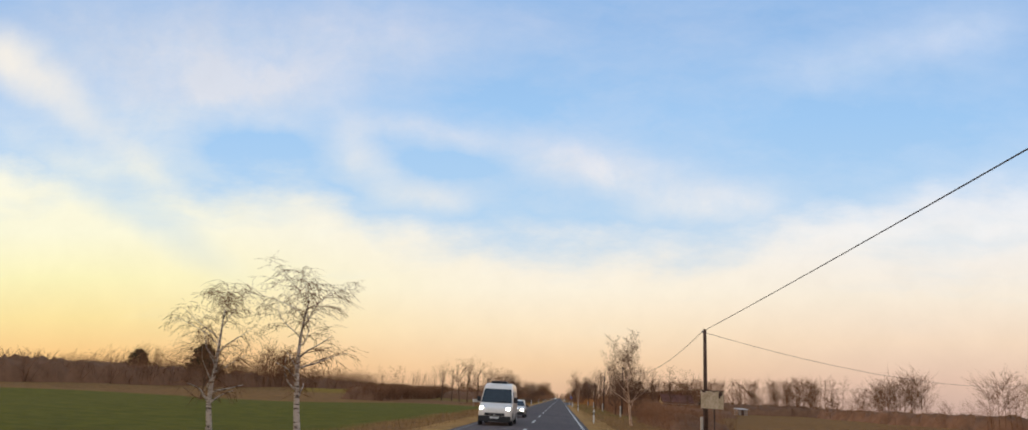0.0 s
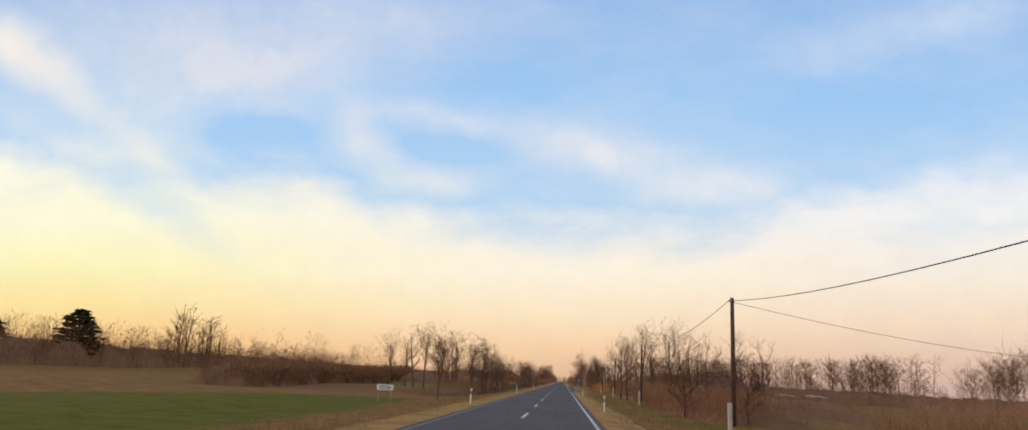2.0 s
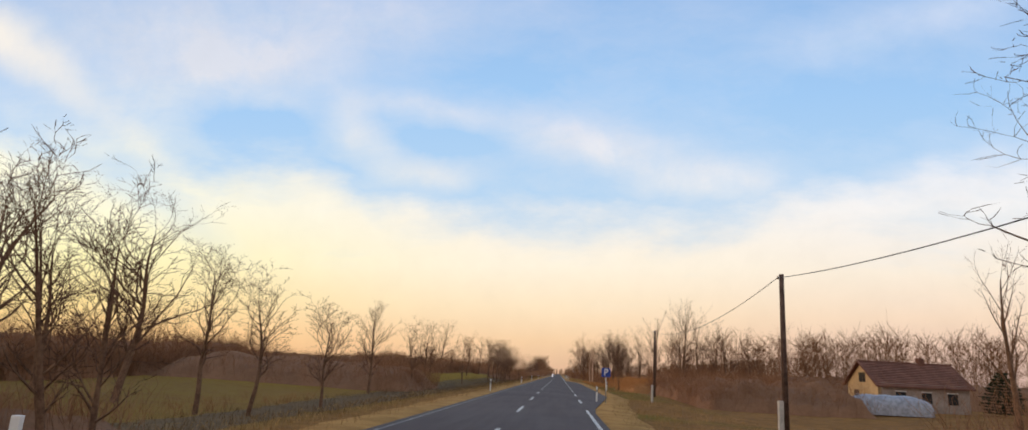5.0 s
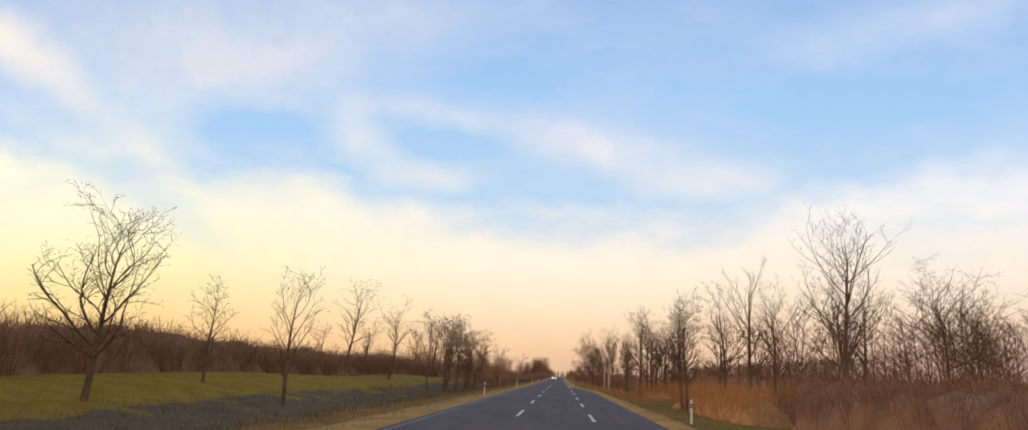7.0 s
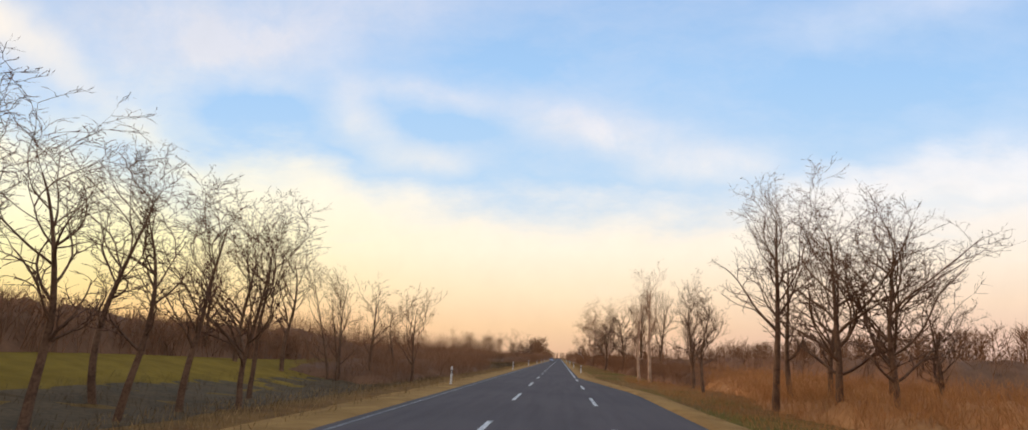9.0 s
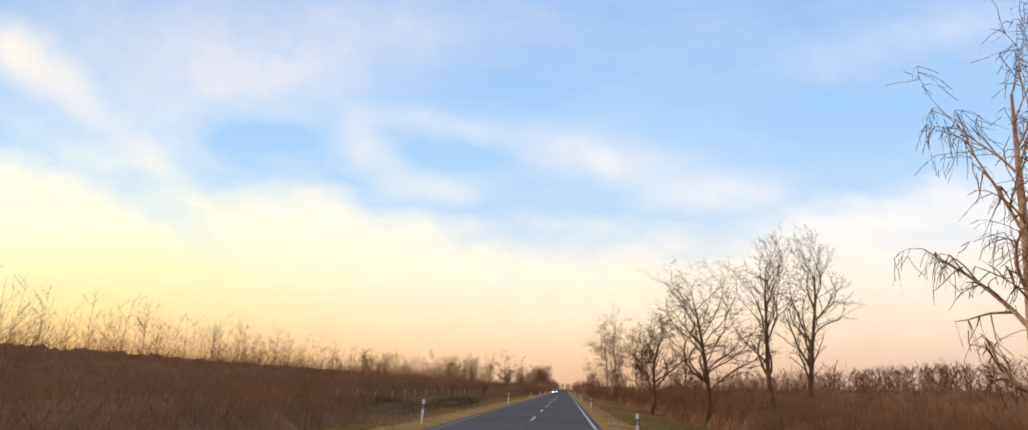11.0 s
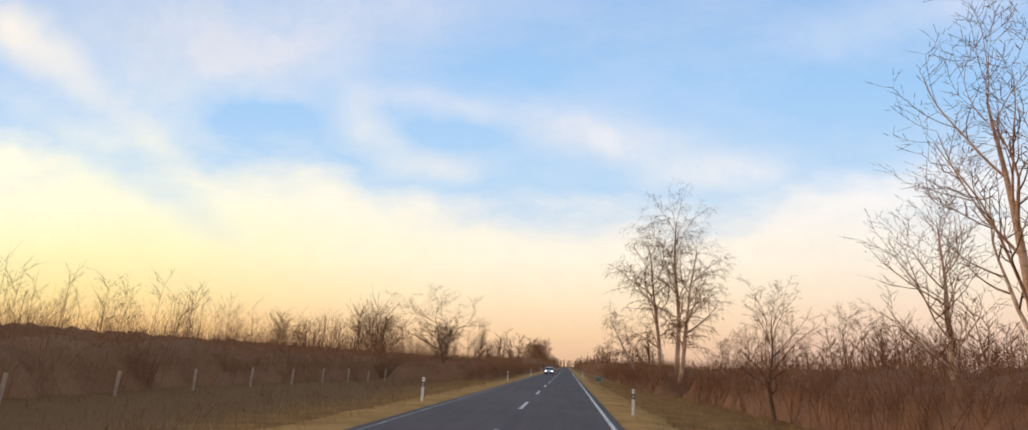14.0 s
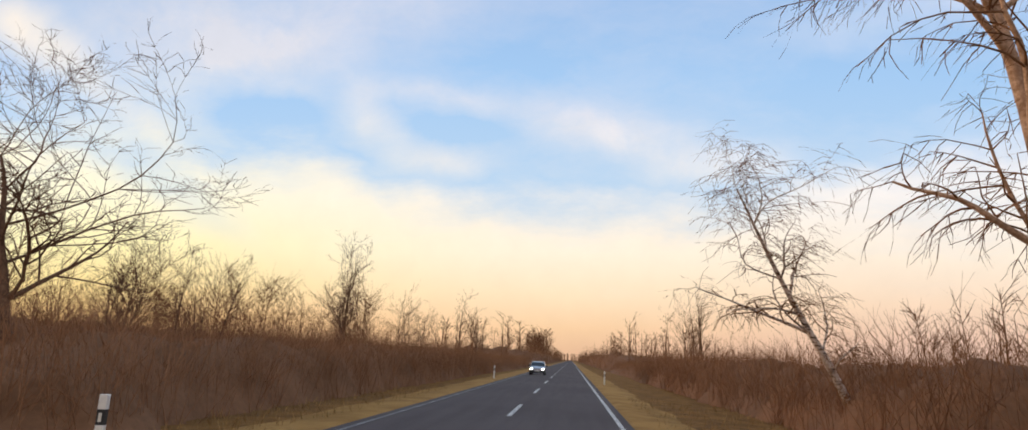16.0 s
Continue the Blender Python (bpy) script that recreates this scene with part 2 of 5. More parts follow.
def ground_material():
    m, N, p, place = material("field_ground", 0.95)
    sep = N.n("ShaderNodeSeparateXYZ")
    N.put(sep.inputs[0], place)
    wob = N.noise(place, 0.06, 3.0)["Fac"]
    clump, fine = N.noise(place, 0.9, 5.0, 0.65)["Fac"], N.noise(place, 9.0, 5.0, 0.7)["Fac"]
    x = N.math("MULTIPLY_ADD", wob, 7.2, N.math("SUBTRACT", sep.outputs[0], 3.6))
    y = N.math("MULTIPLY_ADD", wob, 16.8, N.math("SUBTRACT", sep.outputs[1], 8.4))
    dry = N.mix(N.smooth(clump, 0.35, 0.65), (0.17, 0.078, 0.022, 1), (0.31, 0.150, 0.038, 1))
    dry = N.mix(N.math("MULTIPLY", fine, 0.55), dry, (0.115, 0.060, 0.028, 1))
    green = N.mix(N.smooth(clump, 0.3, 0.7), (0.085, 0.080, 0.005, 1), (0.145, 0.125, 0.009, 1))
    green = N.mix(N.math("MULTIPLY", fine, 0.4), green, (0.05, 0.05, 0.015, 1))
    olive = N.mix(N.smooth(clump, 0.3, 0.7), (0.185, 0.110, 0.012, 1), (0.265, 0.162, 0.020, 1))

    def band(v, lo, hi, soft):
        return N.math("MULTIPLY", N.smooth(v, lo - soft, lo + soft), N.math("SUBTRACT", 1.0, N.smooth(v, hi - soft, hi + soft)))
    # winter wheat beside the first stretch, its far headland at a slant
    slant = N.math("MULTIPLY_ADD", x, -0.9, y)
    wheat = N.math("MULTIPLY", band(x, -70, -11.4, 1.2), band(slant, -360, 130, 3.6))
    meadow = N.math("MULTIPLY", band(x, -84, -13.8, 1.8), band(y, 202, 314, 9.6))
    side = N.math("MULTIPLY", N.math("MULTIPLY", band(x, 4.2, 11.4, 1.2), band(y, 72, 414, 12.0)), N.smooth(wob, 0.46, 0.60))
    fallow = N.math("MULTIPLY", N.math("MULTIPLY", band(x, -48, -9.6, 1.8), band(y, 134, 528, 9.6)), N.smooth(clump, 0.2, 0.6))
    lush = N.math("MAXIMUM", wheat, N.math("MULTIPLY", side, 0.75))
    N.put(p.inputs["Base Color"], N.mix(N.math("MULTIPLY", meadow, 0.9), N.mix(lush, N.mix(fallow, dry, N.mix(N.smooth(y, 180, 330), N.mix(N.smooth(y, 146, 166), (0.200, 0.085, 0.036, 1), (0.190, 0.115, 0.026, 1)), (0.160, 0.086, 0.036, 1))), green), olive))
    relief(N, p, fine, 0.8, 0.08)
    return m


def verge_material():
    m, N, p, place = material("verge_grass", 0.95)
    a, b = N.noise(place, 0.5, 4.0, 0.6)["Fac"], N.noise(place, 14.0, 5.0, 0.7)["Fac"]
    col = N.mix(N.smooth(a, 0.35, 0.65), (0.32, 0.165, 0.048, 1), (0.48, 0.26, 0.080, 1))
    col = N.mix(N.math("MULTIPLY", b, 0.5), col, (0.12, 0.075, 0.035, 1))
    N.put(p.inputs["Base Color"], col)
    relief(N, p, b, 0.8, 0.05)
    return m


def birch_material():
    m, N, p, place = material("birch_bark", 0.8)
    bars = N.n("ShaderNodeMapping")
    N.put(bars.inputs["Vector"], place)
    bars.inputs["Scale"].default_value = (2.0, 2.0, 9.0)
    s = N.noise(bars.outputs[0], 1.6, 4.0, 0.7)["Fac"]
    low = N.noise(place, 1.2, 2.0)["Fac"]
    col = N.mix(N.smooth(s, 0.50, 0.60), (0.60, 0.50, 0.42, 1), (0.05, 0.04, 0.035, 1))
    N.put(p.inputs["Base Color"], N.mix(N.math("MULTIPLY", low, 0.4), col, (0.22, 0.15, 0.10, 1)))
    relief(N, p, s, 0.4)
    return m


M_OLDPAINT = paint_material("old_road_paint", 0.52)
M_ASPHALT, M_PAINT, M_GROUND, M_VERGE, M_BIRCH = asphalt_material(), paint_material("road_paint", 0.40), ground_material(), verge_material(), birch_material()
M_BARK = two_tone("grey_bark", (0.090, 0.051, 0.033), (0.204, 0.120, 0.073), 2.0, 14.0)
M_PALEBARK = two_tone("pale_bark", (0.30, 0.18, 0.11), (0.64, 0.44, 0.31), 1.5, 12.0)
M_TWIG = two_tone("dark_twigs", (0.086, 0.047, 0.031), (0.180, 0.101, 0.065), 1.0, 8.0, bump=0)
M_WARMTWIG = two_tone("warm_twigs", (0.128, 0.061, 0.031), (0.255, 0.132, 0.068), 1.0, 8.0, bump=0)
M_BRUSH = two_tone("brush_twigs", (0.201, 0.104, 0.055), (0.311, 0.159, 0.085), 0.35, 3.0, bump=0, vary=0.08)
# M_BRUSH made darker; on two sunward hedges this colours in backlit shade
M_DARKBRUSH = two_tone("darkened_brush_twigs", (0.183, 0.090, 0.046), (0.275, 0.137, 0.071), 0.35, 3.0, bump=0, vary=0.08)
M_RUSTBRUSH = two_tone("rusty_weed_stalks", (0.335, 0.150, 0.054), (0.480, 0.230, 0.086), 0.35, 3.0, bump=0, vary=0.10)
# solid thicket core, coloured darker to match twigs that shade one another
M_BRUSHCORE = two_tone("shaded_brush_core", (0.159, 0.081, 0.043), (0.232, 0.118, 0.063), 0.5, 6.0, bump=0.6)
M_OLIVEWEEDS = two_tone("rough_olive_grass", (0.145, 0.082, 0.036), (0.230, 0.132, 0.058), 0.35, 5.0, bump=0, vary=0.3)
M_BRAMBLE = two_tone("bramble", (0.072, 0.048, 0.023), (0.135, 0.084, 0.040), 0.8, 6.0, bump=0, vary=0.35)
M_WEEDS = two_tone("dry_weeds", (0.185, 0.080, 0.038), (0.310, 0.145, 0.070), 0.35, 5.0, bump=0, vary=0.35)
M_STRAW = two_tone("straw", (0.20, 0.115, 0.045), (0.42, 0.26, 0.11), 0.4, 6.0, bump=0, vary=0.4)
M_NEEDLE = two_tone("needles", (0.026, 0.030, 0.016), (0.062, 0.062, 0.030), 1.0, 9.0, bump=0)
M_WOOD = two_tone("weathered_pole", (0.055, 0.036, 0.030), (0.14, 0.09, 0.07), 3.0, 22.0)
M_FENCE = two_tone("fence_wood", (0.26, 0.19, 0.14), (0.46, 0.36, 0.27), 3.0, 16.0)
M_CONCRETE = two_tone("concrete", (0.36, 0.33, 0.29), (0.58, 0.53, 0.46), 1.5, 18.0)
M_CREAM = two_tone("weathered_cream", (0.40, 0.30, 0.18), (0.66, 0.54, 0.38), 1.6, 9.0)
M_WHITE = plain("white_plastic", (0.78, 0.75, 0.70), 0.5)
M_BLACK = plain("black_plastic", (0.02, 0.02, 0.022), 0.6)
M_VANPAINT = plain("white_car_paint", (0.80, 0.73, 0.64), 0.32, coat=0.6, dirt=0.06)
M_SILVER = plain("silver_car_paint", (0.42, 0.42, 0.44), 0.30, metal=0.5, coat=0.6, dirt=0.06)
M_GLASS = plain("dark_glass", (0.018, 0.024, 0.028), 0.10)
M_RUBBER = plain("tyre_rubber", (0.02, 0.02, 0.02), 0.85)
M_STEEL = plain("galvanised_steel", (0.42, 0.42, 0.42), 0.45, metal=0.8)
M_CABLE = plain("cable", (0.025, 0.022, 0.022), 0.6)
M_REFLECT = plain("reflector", (0.75, 0.72, 0.65), 0.15, coat=0.8)
M_LAMP = glow_material("lit_headlight", (1.0, 0.93, 0.80), 40.0)
M_BLUE = plain("blue_sign", (0.012, 0.05, 0.30), 0.4)
M_GREEN = plain("green_sign", (0.015, 0.10, 0.045), 0.4)
M_TILE = two_tone("roof_tiles", (0.11, 0.052, 0.038), (0.19, 0.092, 0.066), 1.0, 9.0)
M_PLASTER = two_tone("ochre_plaster", (0.36, 0.25, 0.13), (0.52, 0.38, 0.21), 0.7, 9.0)
M_GREYWALL = two_tone("grey_plaster", (0.22, 0.17, 0.14), (0.36, 0.29, 0.24), 0.7, 9.0)
M_SHEET = plain("plastic_sheet", (0.30, 0.30, 0.33), 0.35, dirt=0.2)
M_PLATE = plain("plate_white", (0.7, 0.7, 0.68), 0.5)

# ------------------------------------------------------------------ mesh helpers


def part(name, bm, mat, parent=None, label="", smooth=False):
    """Links a bmesh as one mesh object, under a thing or a part."""
    me = bpy.data.meshes.new(name)
    bmesh.ops.recalc_face_normals(bm, faces=bm.faces)
    bm.to_mesh(me)
    bm.free()
    me.materials.append(mat)
    if smooth:
        me.polygons.foreach_set("use_smooth", np.ones(len(me.polygons), dtype=bool))
    ob = new(name, me)
    if parent is not None:
        ob.parent = parent
    if label:
        tagged(ob, label)
    return ob


def thing(name, m, label, category, group=""):
    ob = new(name)
    ob.empty_display_size = 0.2
    ob.matrix_world = m
    return tagged(ob, label, category, group)


def box(bm, x0, x1, y0, y1, z0, z1, bevel=0.0):
    r = bmesh.ops.create_cube(bm, size=1.0)
    bmesh.ops.scale(bm, vec=(x1 - x0, y1 - y0, z1 - z0), verts=r["verts"])
    bmesh.ops.translate(bm, vec=((x0 + x1) / 2, (y0 + y1) / 2, (z0 + z1) / 2), verts=r["verts"])
    if bevel:
        edges = list({e for v in r["verts"] for e in v.link_edges})
        bmesh.ops.bevel(bm, geom=edges, offset=bevel, segments=2, affect="EDGES", profile=0.6)
    return bm


def cyl(bm, p, q, r0, r1, sides=12):
    p, q = Vector(p), Vector(q)
    turn = (q - p).to_track_quat("Z", "Y").to_matrix().to_4x4()
    bmesh.ops.create_cone(bm, cap_ends=True, segments=sides, radius1=r0, radius2=r1, depth=(q - p).length,
                          matrix=Matrix.Translation((p + q) / 2) @ turn)
    return bm


def fresh(make, *args, **kw):
    bm = bmesh.new()
    make(bm, *args, **kw)
    return bm


def quad_mesh(name, verts, quads, mats, which=None):
    """A mesh from arrays of corners and four-cornered faces."""
    verts, quads = np.asarray(verts, dtype=np.float32), np.asarray(quads, dtype=np.int32)
    me = bpy.data.meshes.new(name)
    me.vertices.add(len(verts))
    me.vertices.foreach_set("co", verts.ravel())
    me.loops.add(quads.size)
    me.loops.foreach_set("vertex_index", quads.ravel())
    me.polygons.add(len(quads))
    me.polygons.foreach_set("loop_start", np.arange(0, quads.size, 4, dtype=np.int32))
    me.polygons.foreach_set("use_smooth", np.ones(len(quads), dtype=bool))
    for m in mats:
        me.materials.append(m)
    if which is not None:
        me.polygons.foreach_set("material_index", np.asarray(which, dtype=np.int32))
    me.update(calc_edges=True)
    me.validate()
    return me


def tubes(p0, p1, r0, r1, sides):
    """Tapered open tubes along many straight pieces: corners and faces."""
    p0, p1 = np.asarray(p0, float), np.asarray(p1, float)
    r0, r1 = np.asarray(r0, float), np.asarray(r1, float)
    d = p1 - p0
    d /= np.linalg.norm(d, axis=1, keepdims=True) + 1e-9
    ref = np.where(np.abs(d[:, 2:3]) > 0.9, np.array([[1.0, 0, 0]]), np.array([[0, 0, 1.0]]))
    u = np.cross(d, ref)
    u /= np.linalg.norm(u, axis=1, keepdims=True) + 1e-9
    v = np.cross(d, u)
    ang = np.arange(sides) * 2 * np.pi / sides
    ring = np.cos(ang)[None, :, None] * u[:, None, :] + np.sin(ang)[None, :, None] * v[:, None, :]
    low = p0[:, None, :] + ring * r0[:, None, None]
    high = p1[:, None, :] + ring * r1[:, None, None]
    verts = np.concatenate([low, high], axis=1).reshape(-1, 3)
    i = np.arange(sides)
    q = np.stack([i, (i + 1) % sides, sides + (i + 1) % sides, sides + i], axis=1)
    quads = (np.arange(len(p0)) * 2 * sides)[:, None, None] + q[None]
    return verts, quads.reshape(-1, 4)


def slivers(rng, p0, p1, r0, r1):
    """The thinnest twigs, a few millimetres across: one tapered blade each, turned at random."""
    p0, p1 = np.asarray(p0, float), np.asarray(p1, float)
    r0, r1 = np.asarray(r0, float) * 1.5, np.asarray(r1, float) * 1.5
    u = np.cross(p1 - p0, rng.normal(0, 1, p0.shape))
    u /= np.linalg.norm(u, axis=1, keepdims=True) + 1e-9
    a, b = u * r0[:, None], u * r1[:, None]
    verts = np.stack([p0 - a, p0 + a, p1 + b, p1 - b], axis=1).reshape(-1, 3)
    return verts, np.arange(len(verts)).reshape(-1, 4)


# ------------------------------------------------------------------ ground and road

ROAD_END = 3120.0
CENTRE, EDGE_R, EDGE_L = -1.82, 1.5, -5.16          # road markings; the camera's lane lies round x = 0


def strip(xs, ys, zf):
    """A grid of faces over the given stations."""
    xs, ys = np.asarray(xs, float), np.asarray(ys, float)
    X, Y = np.meshgrid(xs, ys)
    V = np.stack([X, Y, zf(X, Y)], axis=2).reshape(-1, 3)
    n = len(xs)
    q = [(j * n + i, j * n + i + 1, (j + 1) * n + i + 1, (j + 1) * n + i) for j in range(len(ys) - 1) for i in range(n - 1)]
    return V, q


def bay(y):
    """How far the carriageway is widened on the right: the lay-by."""
    return 2.6 * np.clip((y - 180) / 26, 0, 1) * np.clip((326 - y) / 26, 0, 1)


def ground_height(X, Y):
    near = np.clip((np.abs(X + 1.8) - 7.2) / 7.2, 0, 1)
    roll = 0.12 * np.sin(X * 0.175 + 1.3 * np.sin(Y * 0.042)) + 0.10 * np.sin(Y * 0.142 + X * 0.058)
    ease = lambda a: np.clip(a, 0, 1) ** 2 * (3 - 2 * np.clip(a, 0, 1))
    bank = 1.3 * ease((-10.8 - X) / 9.0) * ease((X + 114) / 36) * ease((Y - 192) / 36) * ease((358 - Y) / 43)
    return -0.19 - 0.26 * near + roll * near + bank


gx = np.concatenate([[-4000, -1500, -600, -330, -230], np.linspace(-180, -53, 22), np.linspace(-49, -17, 28), np.linspace(-15.6, 13.2, 25), np.linspace(15.6, 180, 30), [230, 300, 600, 1500, 4000]])
gy = np.concatenate([[-2000, -500, -150], np.linspace(-72, 624, 194), np.linspace(648, 1440, 34), [1900, 3100, 4800]])
v, q = strip(gx, gy, ground_height)
ground = tagged(new("ground", quad_mesh("ground", v, q, [M_GROUND])), "flat farmland with dry grass and green winter wheat", "ground", kind="structure")

ry = np.concatenate([np.linspace(-96, 624, 151), np.linspace(648, 1440, 30), [2000, ROAD_END]])
fx = np.linspace(0, 1, 9)
V = []
for y in ry:
    for f in fx:
        x = (EDGE_L - 0.34) + f * (EDGE_R + 0.34 + bay(y) - EDGE_L + 0.34)
        V.append((x, y, 0.05 - 0.018 * abs(x - CENTRE)))
n = len(fx)
q = [(j * n + i, j * n + i + 1, (j + 1) * n + i + 1, (j + 1) * n + i) for j in range(len(ry) - 1) for i in range(n - 1)]
road = tagged(new("road", quad_mesh("road", V, q, [M_ASPHALT])), "dark grey asphalt two-lane country road", "road", kind="structure")


def road_z(x):
    return 0.05 - 0.018 * abs(x - CENTRE)


def marking(name, x, y0, y1, width, bow=None, mat=None):
    ys = np.arange(y0, y1 + 0.01, max(0.5, min(4.0, (y1 - y0) / 2)))
    V, Q = [], []
    for y in ys:
        o = float(bow(y)) if bow else 0.0
        for s in (-1, 1):
            xx = x + o + s * width / 2
            V.append((xx, y, road_z(x + o) + 0.005))
    for j in range(len(ys) - 1):
        Q.append((2 * j, 2 * j + 1, 2 * j + 3, 2 * j + 2))
    ob = new(name, quad_mesh(name, V, Q, [mat or M_PAINT]))
    ob.parent = road
    return ob


DASH, PERIOD, PHASE = 5.28, 14.16, 4.44
y = PHASE - 6 * PERIOD
while y < 1080:
    marking("centre_dash", CENTRE, y, y + DASH, 0.15)
    y += PERIOD
marking("edge_line", EDGE_L, -96, 1440, 0.11, mat=M_OLDPAINT)
marking("edge_line", EDGE_R, -96, 182, 0.14)
marking("edge_line", EDGE_R, 326, 1440, 0.14)
y = PHASE + 13 * PERIOD
while y < 321:
    marking("lane_dash", EDGE_R, y, y + DASH, 0.16)
    y += PERIOD


def verge(name, side):
    ys = np.concatenate([np.linspace(-96, 624, 301), np.linspace(648, 1440, 34), [2000, ROAD_END]])
    V = []
    offs = (0.0, 0.3, 1.1, 1.9, 2.8)
    for y in ys:
        edge = (EDGE_R + 0.34 + bay(y)) if side > 0 else (EDGE_L - 0.34)
        for k, o in enumerate(offs):
            w = 0.35 * math.sin(y * 0.31 + side) + 0.25 * math.sin(y * 0.83) if k == len(offs) - 1 else 0.06 * math.sin(y * 1.7 + k)
            x = edge + side * (o * (1 - 0.25 * float(bay(y)) / 2.6 * (side > 0)) + w * (k > 0))
            z = (0.035 - 0.018 * abs(edge - CENTRE), 0.02, 0.0, -0.07, -0.36)[k] + (0.02 * math.sin(y * 0.9 + k) if 0 < k < 4 else 0)
            V.append((x, y, z - 0.02))
    n = len(offs)
    Q = [(j * n + i, j * n + i + 1, (j + 1) * n + i + 1, (j + 1) * n + i) for j in range(len(ys) - 1) for i in range(n - 1)]
    return tagged(new(name, quad_mesh(name, V, Q, [M_VERGE])), "strip of pale dry grass along the road", "verge", kind="structure")


verge_left, verge_right = verge("verge_left", -1), verge("verge_right", 1)

# ------------------------------------------------------------------ trees


def norm(v):
    l = math.sqrt(v[0] * v[0] + v[1] * v[1] + v[2] * v[2]) or 1.0
    return (v[0] / l, v[1] / l, v[2] / l)


def veer(rng, d, angle):
    """A direction at that angle (degrees) from d, turned any way round it."""
    while True:
        r = (rng.gauss(0, 1), rng.gauss(0, 1), rng.gauss(0, 1))
        k = r[0] * d[0] + r[1] * d[1] + r[2] * d[2]
        s = (r[0] - k * d[0], r[1] - k * d[1], r[2] - k * d[2])
        if s[0] ** 2 + s[1] ** 2 + s[2] ** 2 > 0.05:
            break
    s = norm(s)
    c, sn = math.cos(radians(angle)), math.sin(radians(angle))
    return (d[0] * c + s[0] * sn, d[1] * c + s[1] * sn, d[2] * c + s[2] * sn)


# form: stems, clear trunk share, limb angle, limb length share, upward pull by level, crook, limbs per step, twigs, droop
FORMS = {
    "oak": dict(low=0.85, taper=0.45, stems=1, clear=0.25, angle=(40, 66), limb=0.66, pull=(0.10, 0.19, 0.14, 0.08), crook=0.20, per=(2.0, 1.35, 1.3), droop=0.0, ratio=0.43, twig=0.034),
    "ash": dict(low=0.50, taper=0.35, stems=1, clear=0.22, angle=(38, 60), limb=0.50, pull=(0.05, 0.16, 0.16, 0.14), crook=0.10, per=(2.0, 1.25, 1.25), droop=0.0, ratio=0.44, twig=0.05),
    "poplar": dict(low=0.55, taper=0.22, stems=1, clear=0.22, angle=(30, 50), limb=0.34, pull=(0.05, 0.18, 0.16, 0.14), crook=0.08, per=(2.3, 1.25, 1.2), droop=0.0, ratio=0.44, twig=0.04),
    "birch": dict(low=0.60, taper=0.30, stems=1, clear=0.24, angle=(36, 60), limb=0.38, pull=(0.04, 0.07, -0.05, -0.30), crook=0.17, per=(1.7, 1.3, 1.5), droop=0.7, ratio=0.44, twig=0.09),
    "young": dict(low=0.60, taper=0.35, stems=1, clear=0.40, angle=(28, 48), limb=0.36, pull=(0.05, 0.14, 0.14, 0.12), crook=0.10, per=(2.0, 1.3, 1.25), droop=0.0, ratio=0.44, twig=0.04),
    "vase": dict(low=0.75, taper=0.45, stems=1, clear=0.22, angle=(28, 46), limb=0.50, pull=(0.05, 0.13, 0.12, 0.10), crook=0.08, per=(1.35, 1.3, 1.25), droop=0.0, ratio=0.40, twig=0.045),
    "robinia": dict(low=0.60, taper=0.35, stems=1, clear=0.30, angle=(32, 56), limb=0.50, pull=(0.08, 0.20, 0.14, 0.08), crook=0.20, per=(1.7, 1.2, 1.25), droop=0.0, ratio=0.42, twig=0.034),
    "umbrella": dict(low=1.0, taper=0.15, stems=1, clear=0.36, angle=(46, 76), limb=0.66, pull=(0.0, 0.11, 0.12, 0.08), crook=0.20, per=(1.8, 1.5, 1.4), droop=0.0, ratio=0.45, twig=0.04),
    "grove": dict(low=0.60, taper=0.30, stems=4, clear=0.20, angle=(30, 54), limb=0.40, pull=(0.05, 0.14, 0.12, 0.08), crook=0.13, per=(0.95, 1.1, 1.1), droop=0.0, ratio=0.46, twig=0.045),
}


